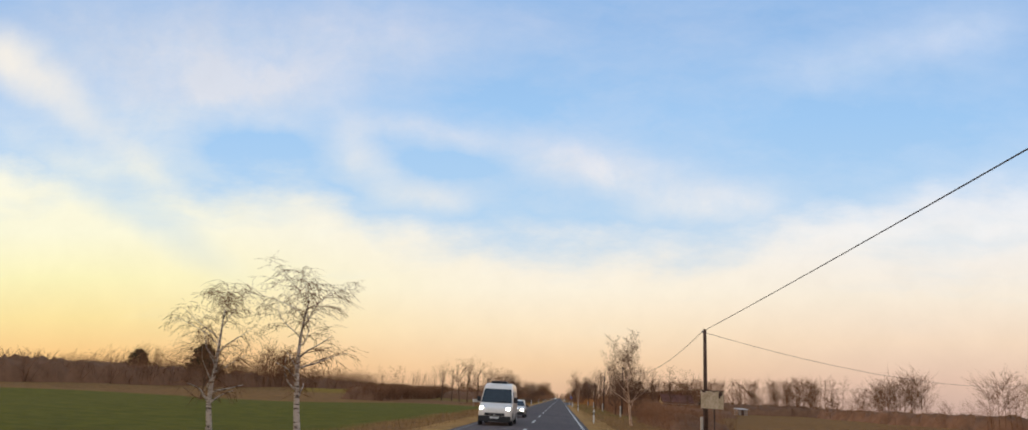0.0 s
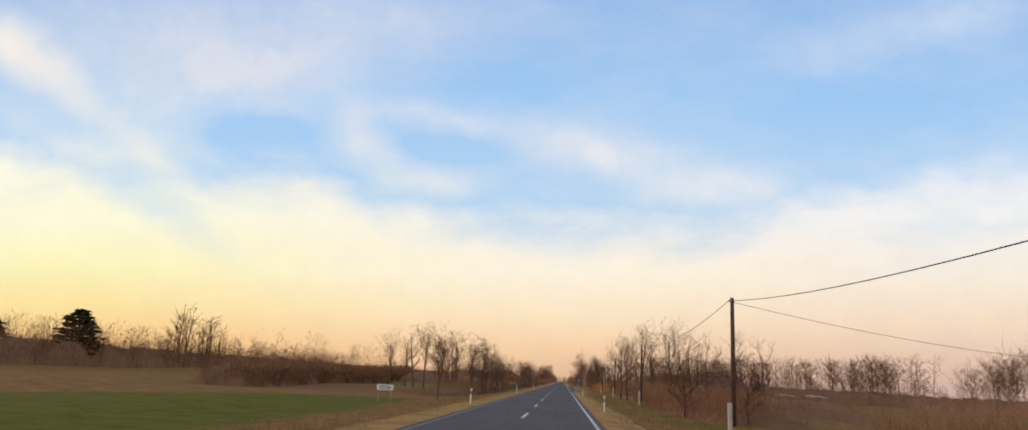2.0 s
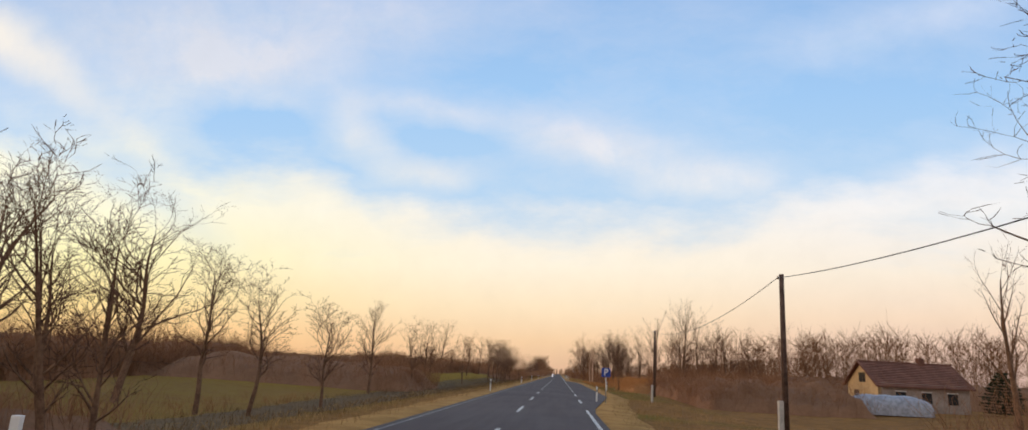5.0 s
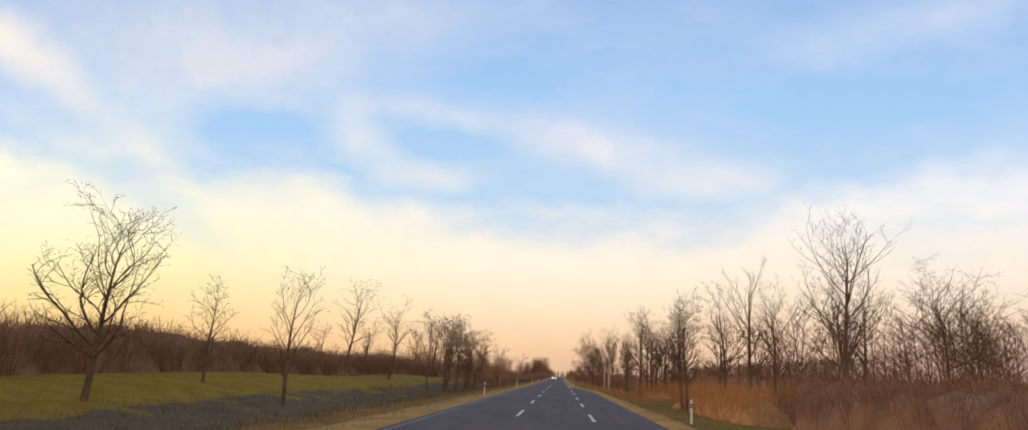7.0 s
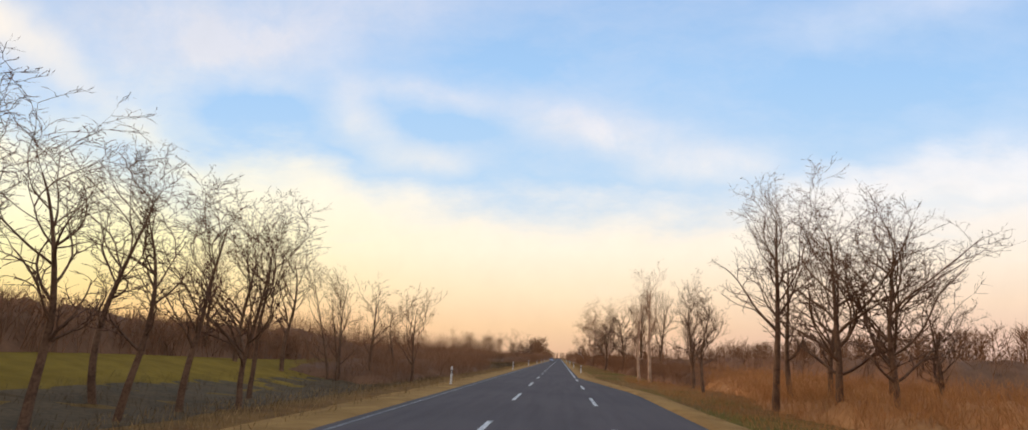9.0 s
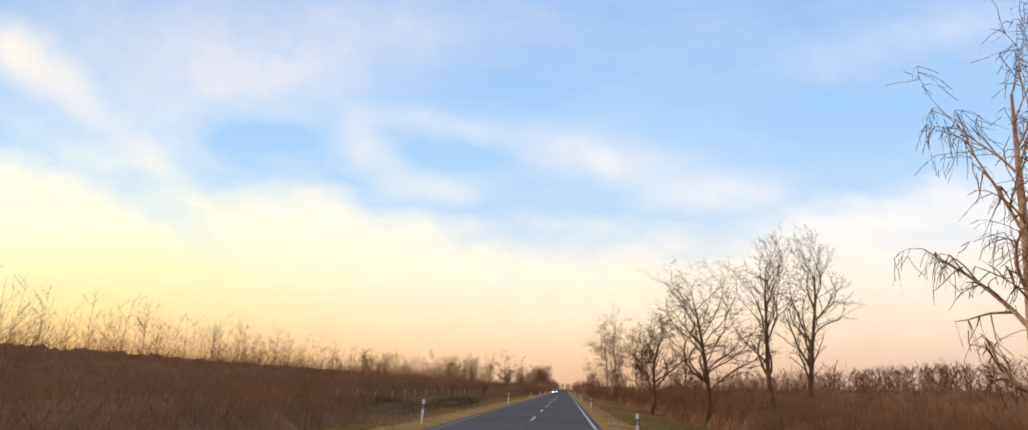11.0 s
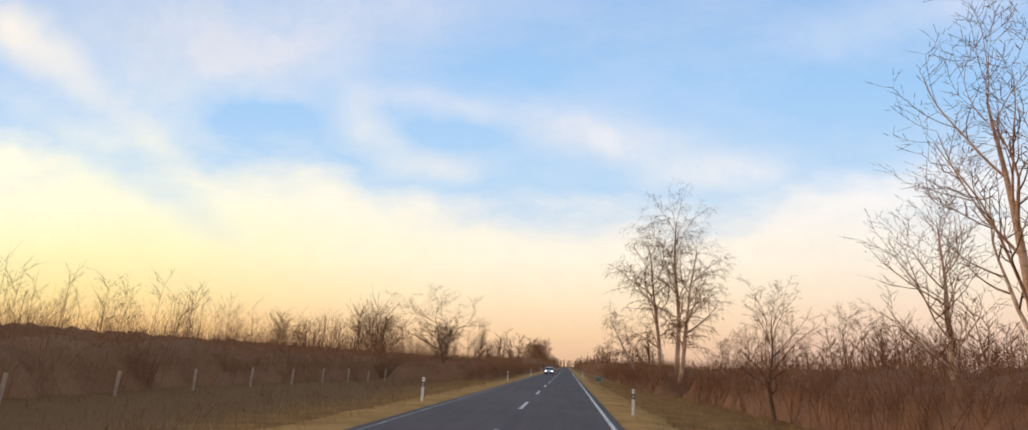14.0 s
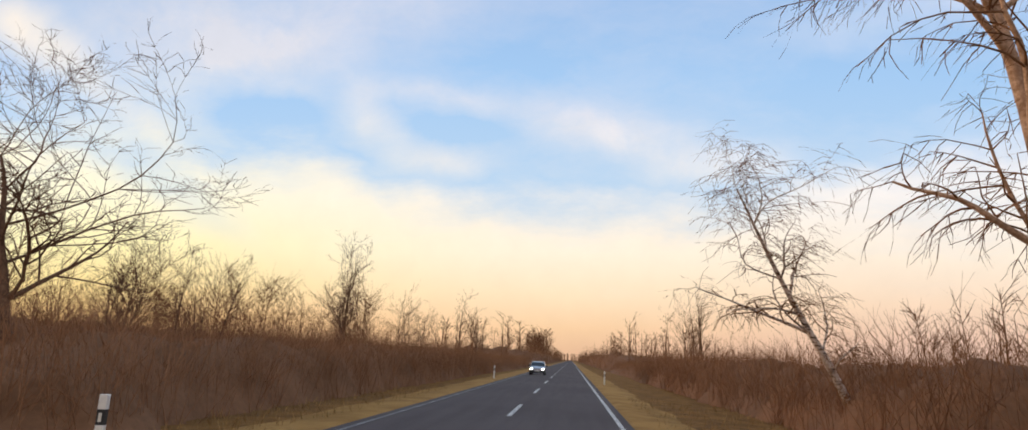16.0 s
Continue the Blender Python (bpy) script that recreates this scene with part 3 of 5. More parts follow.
def grow(rng, h, form, lean=(0.0, 0.0), fine=1.0, girth=1.0):
    """Pieces of wood by level: lists of (from, to, radius, radius)."""
    f = FORMS[form]
    levels = [[], [], [], []]
    stems = []

    def limb(p, d, length, r, lev):
        n = (14, 9, 5, 3)[lev]
        end = (0.16, 0.22, 0.3, 0.4)[lev]
        step = length / n
        crook = f["crook"] * (0.22, 1.0, 1.5, 2.4)[lev]
        pull = f["pull"][lev]
        kids = []
        line = [(p, r)]
        sway = (0.0, 0.0, 0.0)
        for i in range(n):
            g = rng.gauss
            sway = (0.6 * sway[0] + g(0, crook) * 0.66, 0.6 * sway[1] + g(0, crook) * 0.66, 0.6 * sway[2] + g(0, crook * 0.6) * 0.66)      # wood bends in long curves
            d = norm((d[0] + sway[0], d[1] + sway[1], d[2] + sway[2] + pull))
            q = (p[0] + d[0] * step, p[1] + d[1] * step, p[2] + d[2] * step)
            ra, rb = r * (1 - (1 - end) * i / n), r * (1 - (1 - end) * (i + 1) / n)
            levels[lev].append((p, q, ra, rb))
            line.append((q, rb))
            p = q
            share = (i + 1) / n
            if lev < 3 and (lev > 0 and share > 0.22 or lev == 0 and share > f["clear"]):
                k = f["per"][lev] * (12 / 14, 6 / 9, 4 / 5)[lev] * fine ** (0.5 if lev else 0.2) * (1.0, 1.0, 1.9)[lev]
                if lev:
                    k *= min(1.0, length / (0.6 * h * f["limb"] * (1.0, 1.0, f["ratio"])[lev]))   # short wood bears few twigs
                for _ in range(int(k + rng.random())):
                    kids.append((p, d, share, rb))
        if lev == 0:
            stems.append(line)
        for p1, d1, share, rb in kids:
            if lev == 0:
                a = rng.uniform(*f["angle"]) * (1.12 - 0.45 * share)
                rise = min(1.0, (share - f["clear"]) / (0.45 * (1 - f["clear"])))
                top = (f["low"] + (1 - f["low"]) * rise) * (1.0 - f["taper"] * share ** 2)
                limb(p1, veer(rng, d1, a), h * f["limb"] * top * rng.uniform(0.6, 1.15), rb * rng.uniform(0.40, 0.66), 1)
            else:
                dd = veer(rng, d1, rng.uniform(28, 58))
                ln = length * f["ratio"] * rng.uniform(0.6, 1.2) * (1.15 - 0.5 * share)
                if lev == 2:
                    ln = min(max(ln, f["twig"] * h * rng.uniform(0.6, 1.4)), 1.1 * rng.uniform(0.4, 1.2))
                    dd = norm((dd[0], dd[1], dd[2] - f["droop"]))
                limb(p1, dd, ln, min(max(rb * 0.66, 0.0036 * girth), (0.035, 0.010)[lev - 1]), lev + 1)

    for s in range(f["stems"]):
        d = norm((lean[0] + rng.gauss(0, 0.02), lean[1] + rng.gauss(0, 0.02), 1.0))
        base = (0.0, 0.0, -0.35)
        hh = h
        if f["stems"] > 1:
            base = (rng.gauss(0, 0.55), rng.gauss(0, 0.55), -0.35)
            d = norm((lean[0] + base[0] * 0.10, lean[1] + base[1] * 0.10, 1.0))
            hh = h * rng.uniform(0.75, 1.0)
        limb(base, d, hh * 0.98, hh * 0.0165 * girth * (0.75 if f["stems"] > 1 else 1.0), 0)
    return levels, stems


def rope(name, line, sides, mat):
    """One closed-in tube along a line of (place, radius)."""
    P = np.array([p for p, _ in line], float)
    R = np.array([r for _, r in line], float)
    D = np.gradient(P, axis=0)
    D /= np.linalg.norm(D, axis=1, keepdims=True) + 1e-9
    ref = np.array([0.0, 1.0, 0.0]) if abs(D[:, 1]).mean() < 0.7 else np.array([0.0, 0.0, 1.0])
    U = np.cross(D, ref)
    U /= np.linalg.norm(U, axis=1, keepdims=True) + 1e-9
    V = np.cross(D, U)
    a = np.arange(sides) * 2 * np.pi / sides
    v = (P[:, None] + R[:, None, None] * (np.cos(a)[None, :, None] * U[:, None] + np.sin(a)[None, :, None] * V[:, None])).reshape(-1, 3)
    i = np.arange(sides)
    ring = np.stack([i, (i + 1) % sides, sides + (i + 1) % sides, sides + i], 1)
    q = (np.arange(len(P) - 1) * sides)[:, None, None] + ring[None]
    return quad_mesh(name, v, q.reshape(-1, 4), [mat])


def tree(x, y, h, form, seed, w=None, lean=(0.0, 0.0), fine=1.0, girth=1.0, bark=None, twig=None, label="bare winter tree with a spreading crown", group="roadside trees"):
    rng = random.Random(seed)
    levels, stems = grow(rng, h, form, lean, fine, girth)
    # scale so that the top comes out at the wanted height
    top = max(s[1][2] for l in levels for s in l)
    k = h / top
    tips = np.array([s[1] for s in levels[2]])
    # a crown grows towards the light on all sides: lean the wood until it balances over its foot
    over = tips.mean(axis=0)
    sx, sy = over[0] / over[2] - lean[0], over[1] / over[2] - lean[1]

    def upright(p):
        return (p[0] - sx * p[2], p[1] - sy * p[2], p[2])
    levels = [[(upright(a), upright(b), r, s) for a, b, r, s in l] for l in levels]
    stems = [[(upright(p), r) for p, r in line] for line in stems]
    tips = np.array([s[1] for s in levels[2]])
    mid = tips[:, :2].mean(axis=0)
    spread = np.quantile(np.hypot(*(tips[:, :2] - mid).T), 0.96) * k
    g = k * (min(1.45, max(0.55, w / 2 / spread)) if w else 1.0)
    levels = [[((a[0] * g, a[1] * g, a[2] * k), (b[0] * g, b[1] * g, b[2] * k), r, s) for a, b, r, s in l] for l in levels]
    z = float(ground_height(np.array(x), np.array(y)))
    t = thing("tree", pose(x, y, z), label, "tree", group)
    bark, twig = bark or M_BARK, twig or M_TWIG
    for line in stems:
        line = [((p[0] * g, p[1] * g, p[2] * k), r) for p, r in line]
        line.insert(1, (tuple(np.array(line[0][0]) * 0.8 + np.array(line[1][0]) * 0.2), line[0][1] * 0.93))
        line[0] = (line[0][0], line[0][1] * 1.35)
        new("trunk", rope("trunk", line, 9, bark)).parent = t
    v1, q1 = tubes(*zip(*[(s[0], s[1], s[2], s[3]) for s in levels[1]]), 4)
    v2, q2 = tubes(*zip(*[(s[0], s[1], max(s[2], 0.007), max(s[3], 0.005)) for s in levels[2]]), 3)
    v3, q3 = slivers(np.random.default_rng(seed), *zip(*[(s[0], s[1], max(s[2], 0.005), max(s[3], 0.003)) for s in levels[3]]))
    me = quad_mesh("crown", np.concatenate([v1, v2, v3]), np.concatenate([q1, q2 + len(v1), q3 + len(v1) + len(v2)]), [bark, twig],
                   np.concatenate([np.zeros(len(q1)), np.ones(len(q2) + len(q3))]))
    crown = new("crown", me)
    crown.parent = t
    return t


# crown widths that differ from the usual share of the height
WIDTH = {473: 5.52, 475: 5.28, 471: 4.8, 472: 5.28, 2015: 4.9, 16: 4.32, 28030: 9.0, 32: 4.32, 42: 5.28, 43: 5.28, 44: 5.28, 45: 5.04, 46: 5.52, 47: 5.04, 60: 6.4, 61: 5.2, 62: 4.6, 63: 4.2, 66: 7.68,
         70: 6.0, 71: 5.52, 72: 6.48, 24073: 6.8, 74: 6.72, 76: 4.56, 90: 4.32, 91: 4.32, 98: 3.6}
BIRCH = dict(bark=M_BIRCH, twig=M_WARMTWIG, label="white-barked birch with drooping bare twigs")
TALLBIRCH = dict(bark=M_PALEBARK, twig=M_WARMTWIG, label="tall pale birch with crooked limbs and drooping twigs")
PALE = dict(bark=M_PALEBARK, twig=M_WARMTWIG, label="tall pale-barked poplar without leaves")
DARK = dict(label="dark gnarled bare tree with crooked branches")
SLIM = dict(label="slim bare tree with upright branches", twig=M_WARMTWIG)

# birches at the wheat field
tree(-14.76, 28.32, 6.72, "birch", 11, 4.44, lean=(-0.05, 0), girth=1.25, fine=1.3, **BIRCH)
tree(-41.8, 76.8, 8.4, "ash", 121, 7.6, fine=2.0, **SLIM)
tree(-10.68, 27.6, 7.44, "birch", 21012, 4.44, lean=(-0.06, 0), girth=1.25, fine=1.4, **BIRCH)
# first tree on the other side
tree(6.24, 59.88, 8.34, "ash", 12013, 5.04, lean=(-0.06, 0), fine=3.0, bark=M_PALEBARK, label="bare tree with a pale trunk and an upright feathery crown")
tree(8.64, 106.44, 5.0, "oak", 14, 5.28, fine=1.5, girth=1.4, label="bushy bare fruit tree among brush")
tree(11.04, 99.0, 4.32, "oak", 141, 4.56, fine=1.0, label="bushy bare fruit tree among brush")
# trees before the open meadow
for x, y, h, form, seed in ((7.9, 150.6, 9.30, "oak", 2015), (11.16, 151.32, 11.35, "robinia", 16), (9.24, 154.8, 9.77, "robinia", 161), (15.36, 156.0, 12.67, "ash", 17),
                            (13.32, 159.0, 11.35, "robinia", 171), (18.24, 156.6, 11.62, "robinia", 172), (21.6, 159.6, 11.09, "ash", 173), (25.32, 157.8, 11.35, "robinia", 174),
                            (29.52, 160.2, 10.56, "robinia", 175), (17.04, 160.8, 11.09, "robinia", 176)):
    tree(x, y, h, form, seed, WIDTH.get(seed, h * 0.55), fine=1.15, **DARK)
# young trees and groves beyond the wheat
tree(-10.3, 113.4, 5.52, "young", 18, 3.6, fine=1.8, girth=0.9, **SLIM)
for x, y, h, form, seed in ((-10.12, 143.84, 7.39, "grove", 20), (-15.4, 141.0, 7.0, "robinia", 27), (-12.04, 148.04, 8.18, "robinia", 21), (-10.84, 152.24, 7.66, "grove", 22), (-13.96, 145.04, 8.18, "robinia", 23),
                            (-15.64, 150.44, 8.45, "grove", 24), (-9.64, 156.44, 6.60, "grove", 25), (-13.36, 155.84, 7.39, "robinia", 26)):
    tree(x, y, h, form, seed, WIDTH.get(seed, h * 0.55), fine=1.15, **DARK)
for x, y, h, form, seed in ((-21.6, 175.8, 12.0, "oak", 28030), (-11.88, 169.56, 6.24, "robinia", 31), (-11.16, 175.44, 5.52, "oak", 32), (-25.56, 172.44, 11.04, "robinia", 33),
                            (-28.56, 179.04, 11.4, "robinia", 34), (-14.76, 195.84, 7.44, "ash", 36), (-13.56, 205.44, 6.48, "robinia", 37),
                            (-15.96, 223.44, 7.68, "oak", 38)):
    tree(x, y, h, form, seed, WIDTH.get(seed, h * 0.55), fine=1.0, **DARK)
for x, y, h, form, seed in ((-23.04, 169.2, 11.28, "robinia", 301), (-15.12, 171.6, 7.68, "robinia", 305), (-30.6, 175.2, 10.8, "robinia", 306)):
    tree(x, y, h, form, seed, WIDTH.get(seed, h * 0.5), fine=1.3, **DARK)
tree(-12.7, 232.2, 6.6, "vase", 40, 2.4, fine=0.8, **SLIM)
tree(-17.16, 233.04, 5.28, "robinia", 401, 3.6, fine=0.8, **SLIM)
# dense grove by the green meadow
for x, y, h, form, seed in ((-11.4, 267.6, 7.2, "robinia", 42), (-10.44, 268.44, 7.44, "robinia", 43), (-11.88, 272.04, 7.2, "robinia", 44),
                            (-10.68, 276.24, 6.72, "robinia", 45), (-12.84, 266.64, 7.44, "robinia", 46), (-11.16, 273.96, 7.44, "robinia", 473), (-10.8, 279.12, 7.2, "robinia", 475), (-9.96, 281.04, 6.72, "oak", 47), (-11.4, 284.64, 6.72, "robinia", 471), (-13.08, 278.64, 7.44, "robinia", 472)):
    tree(x, y, h * 1.08, form, seed, WIDTH.get(seed, h * 0.55), fine=1.4, girth=0.9, **DARK)
tree(-23.0, 272.4, 10.4, "robinia", 48, 5.4, lean=(0.08, 0), fine=1.0, **SLIM)
tree(-17.2, 268.2, 8.6, "robinia", 49, 4.4, lean=(0.05, 0), fine=1.0, **SLIM)
tree(-20.8, 270.6, 6.4, "oak", 482, 3.6, lean=(0.12, 0), fine=0.6, **SLIM)
tree(-23.4, 265.2, 5.04, "robinia", 483, 4.08, fine=0.8, **SLIM)
for x, y, h, form, seed in ((-16.08, 298.44, 8.64, "robinia", 50), (-14.16, 300.24, 7.68, "grove", 51), (-18.36, 297.24, 8.64, "ash", 52), (-11.88, 302.64, 7.2, "robinia", 53),
                            (-9.48, 303.24, 6.48, "oak", 54), (-21.36, 299.04, 7.92, "ash", 55), (-12.36, 309.84, 6.72, "robinia", 56)):
    tree(x, y, h, form, seed, WIDTH.get(seed, h * 0.55), fine=1.0, **SLIM)
# tall row behind the lay-by
for x, y, h, form, seed in ((18.84, 247.44, 14.88, "ash", 60), (16.8, 262.8, 14.2, "vase", 61), (13.2, 257.6, 10.8, "robinia", 62), (14.0, 261.6, 8.8, "robinia", 63),
                            (23.52, 258.6, 13.2, "robinia", 64), (23.52, 277.8, 14.88, "ash", 66), (27.12, 264.6, 13.92, "ash", 67),
                            (24.72, 246.6, 11.52, "robinia", 68), (29.52, 251.4, 10.8, "robinia", 69)):
    tree(x, y, h, form, seed, WIDTH.get(seed, h * 0.55), fine=1.05, **DARK)
for x, y, h, form, seed in ((10.8, 295.2, 12.6, "robinia", 70), (12.0, 296.6, 10.8, "robinia", 71), (11.7, 289.6, 11.4, "oak", 24073), (13.3, 288.3, 10.4, "oak", 72),
                            (14.7, 291.0, 9.2, "robinia", 721), (12.7, 293.2, 9.8, "robinia", 74), (15.2, 288.5, 6.6, "robinia", 75), (11.5, 319.3, 10.6, "oak", 76),
                            (10.6, 311.0, 8.4, "robinia", 722)):
    tree(x, y, h, form, seed, WIDTH.get(seed, h * 0.52), fine=1.9, **DARK)
tree(9.7, 254.8, 9.9, "ash", 601, 5.4, fine=1.6, **DARK)
tree(10.0, 258.0, 10.0, "poplar", 602, 2.0, lean=(-0.06, 0), fine=0.8, **DARK)
tree(10.9, 263.4, 8.5, "vase", 603, 3.9, fine=1.1, **DARK)
tree(9.1, 329.2, 12.6, "poplar", 77, 3.6, fine=0.9, **PALE)
tree(8.64, 334.2, 10.32, "birch", 78, 3.6, fine=0.9, **PALE)
# oaks by the long straight
tree(12.84, 363.6, 13.6, "robinia", 80, 5.52, lean=(-0.04, 0), fine=1.9, girth=0.9, **DARK)
tree(15.48, 366.24, 13.9, "robinia", 801, 6.0, lean=(0.04, 0), fine=1.9, **DARK)
tree(10.4, 372.6, 13.2, "oak", 13116, 10.6, fine=2.6, girth=1.15, **DARK)
tree(8.75, 392.0, 11.2, "oak", 35213, 9.8, lean=(0.05, 0), fine=3.0, girth=1.15, **DARK)
tree(12.96, 397.8, 8.88, "oak", 83, 5.52, fine=1.0, **DARK)
tree(11.6, 433.6, 13.4, "vase", 84, 5.4, lean=(-0.02, 0), girth=0.85, fine=1.6, **PALE)
tree(11.8, 430.6, 13.9, "vase", 85, 4.4, lean=(0.07, 0), girth=0.85, fine=1.6, **PALE)
tree(13.6, 441.2, 11.6, "ash", 86, 5.2, girth=0.7, fine=1.2, **PALE)
# tall birches at the end
tree(10.3, 479.9, 18.2, "birch", 11086, 9.0, lean=(0.07, 0), fine=2.0, girth=0.85, **TALLBIRCH)
tree(10.7, 494.9, 20.8, "birch", 8087, 10.0, lean=(-0.07, 0), fine=2.0, girth=0.85, **TALLBIRCH)
tree(11.5, 489.6, 24.2, "birch", 7088, 8.4, fine=2.0, girth=0.8, **TALLBIRCH)
tree(9.6, 502.1, 10.8, "birch", 89, 5.6, lean=(-0.34, 0), fine=1.6, girth=0.95, **BIRCH)
tree(12.8, 471.6, 6.0, "birch", 861, 2.6, fine=0.9, **BIRCH)
for x, y, h, form, seed in ((9.48, 448.08, 6.84, "oak", 90), (18.0, 460.8, 7.44, "robinia", 91), (21.6, 464.4, 7.92, "oak", 911), (24.6, 462.0, 7.2, "robinia", 912), (27.6, 468.0, 7.68, "robinia", 913), (26.28, 514.44, 10.8, "ash", 92), (31.92, 517.8, 10.2, "robinia", 93),
                            (36.72, 522.6, 10.08, "robinia", 94), (18.24, 584.04, 13.44, "grove", 95), (20.52, 587.4, 15.6, "poplar", 96)):
    tree(x, y, h, form, seed, WIDTH.get(seed, h * 0.55), fine=1.0, **SLIM)
# wide leaning tree in the hedge
tree(-14.5, 496.4, 11.8, "umbrella", 33097, 13.6, lean=(-0.16, 0), fine=2.2, girth=1.1, **DARK)
for x, y, h, form, seed in ((-13.08, 516.84, 9.12, "poplar", 98), (-14.16, 519.84, 6.48, "robinia", 981), (-13.68, 562.2, 10.56, "robinia", 99), (-14.76, 546.24, 7.92, "grove", 991), (-13.56, 573.84, 8.4, "oak", 992),
                            (-14.16, 584.64, 8.4, "robinia", 993), (-17.16, 509.04, 6.96, "grove", 994), (-15.96, 501.84, 6.72, "grove", 995), (-12.96, 531.84, 6.48, "robinia", 996)):
    tree(x, y, h, form, seed, WIDTH.get(seed, h * 0.55), fine=1.0, **DARK)


def conifer(x, y, h, seed, label="dark evergreen conifer with layered boughs", foot=0.20):
    rng = np.random.default_rng(seed)
    z = float(ground_height(np.array(x), np.array(y)))
    t = thing("conifer", pose(x, y, z), label, "tree")
    v, q = tubes([(0, 0, -0.2)], [(0, 0, h * 0.97)], [h * 0.022], [0.02], 8)
    new("trunk", quad_mesh("trunk", v, q, [M_BARK])).parent = t
    P0, P1, R0, R1 = [], [], [], []
    for k in range(14):
        zz = h * (foot + (0.96 - foot) * k / 14)
        reach = h * 0.40 * (1.04 - (k / 14) ** 2.4) * rng.uniform(0.85, 1.12)
        for b in range(34):
            a = rng.uniform(0, 2 * math.pi)
            d = np.array([math.cos(a), math.sin(a), 0.0])
            tip = np.array([0, 0, zz]) + d * reach * rng.uniform(0.7, 1.1) + np.array([0, 0, h * rng.uniform(0.0, 0.035)])
            P0.append((0, 0, zz)); P1.append(tip); R0.append(0.05); R1.append(0.02)
            for _ in range(16):
                s = rng.uniform(0.2, 1.0)
                at = np.array([0, 0, zz]) * (1 - s) + tip * s
                P0.append(at); P1.append(at + np.array([rng.normal(0, .5), rng.normal(0, .5), rng.uniform(-0.5, 0.35)]) * h * 0.050)
                R0.append(h * 0.016); R1.append(h * 0.007)
    v, q = tubes(P0, P1, R0, R1, 3)
    new("crown", quad_mesh("crown", v, q, [M_NEEDLE])).parent = t
    return t


conifer(-111.5, 203.0, 13.6, 5)
conifer(-132.0, 201.6, 10.8, 6)
tree(24.6, 182.4, 11.6, "vase", 178, 3.4, fine=0.5, **SLIM)
conifer(44.16, 214.8, 4.56, 8, "dark evergreen bush beside the house", foot=0.06)


# ------------------------------------------------------------------ brushwood: thickets, belts of far trees


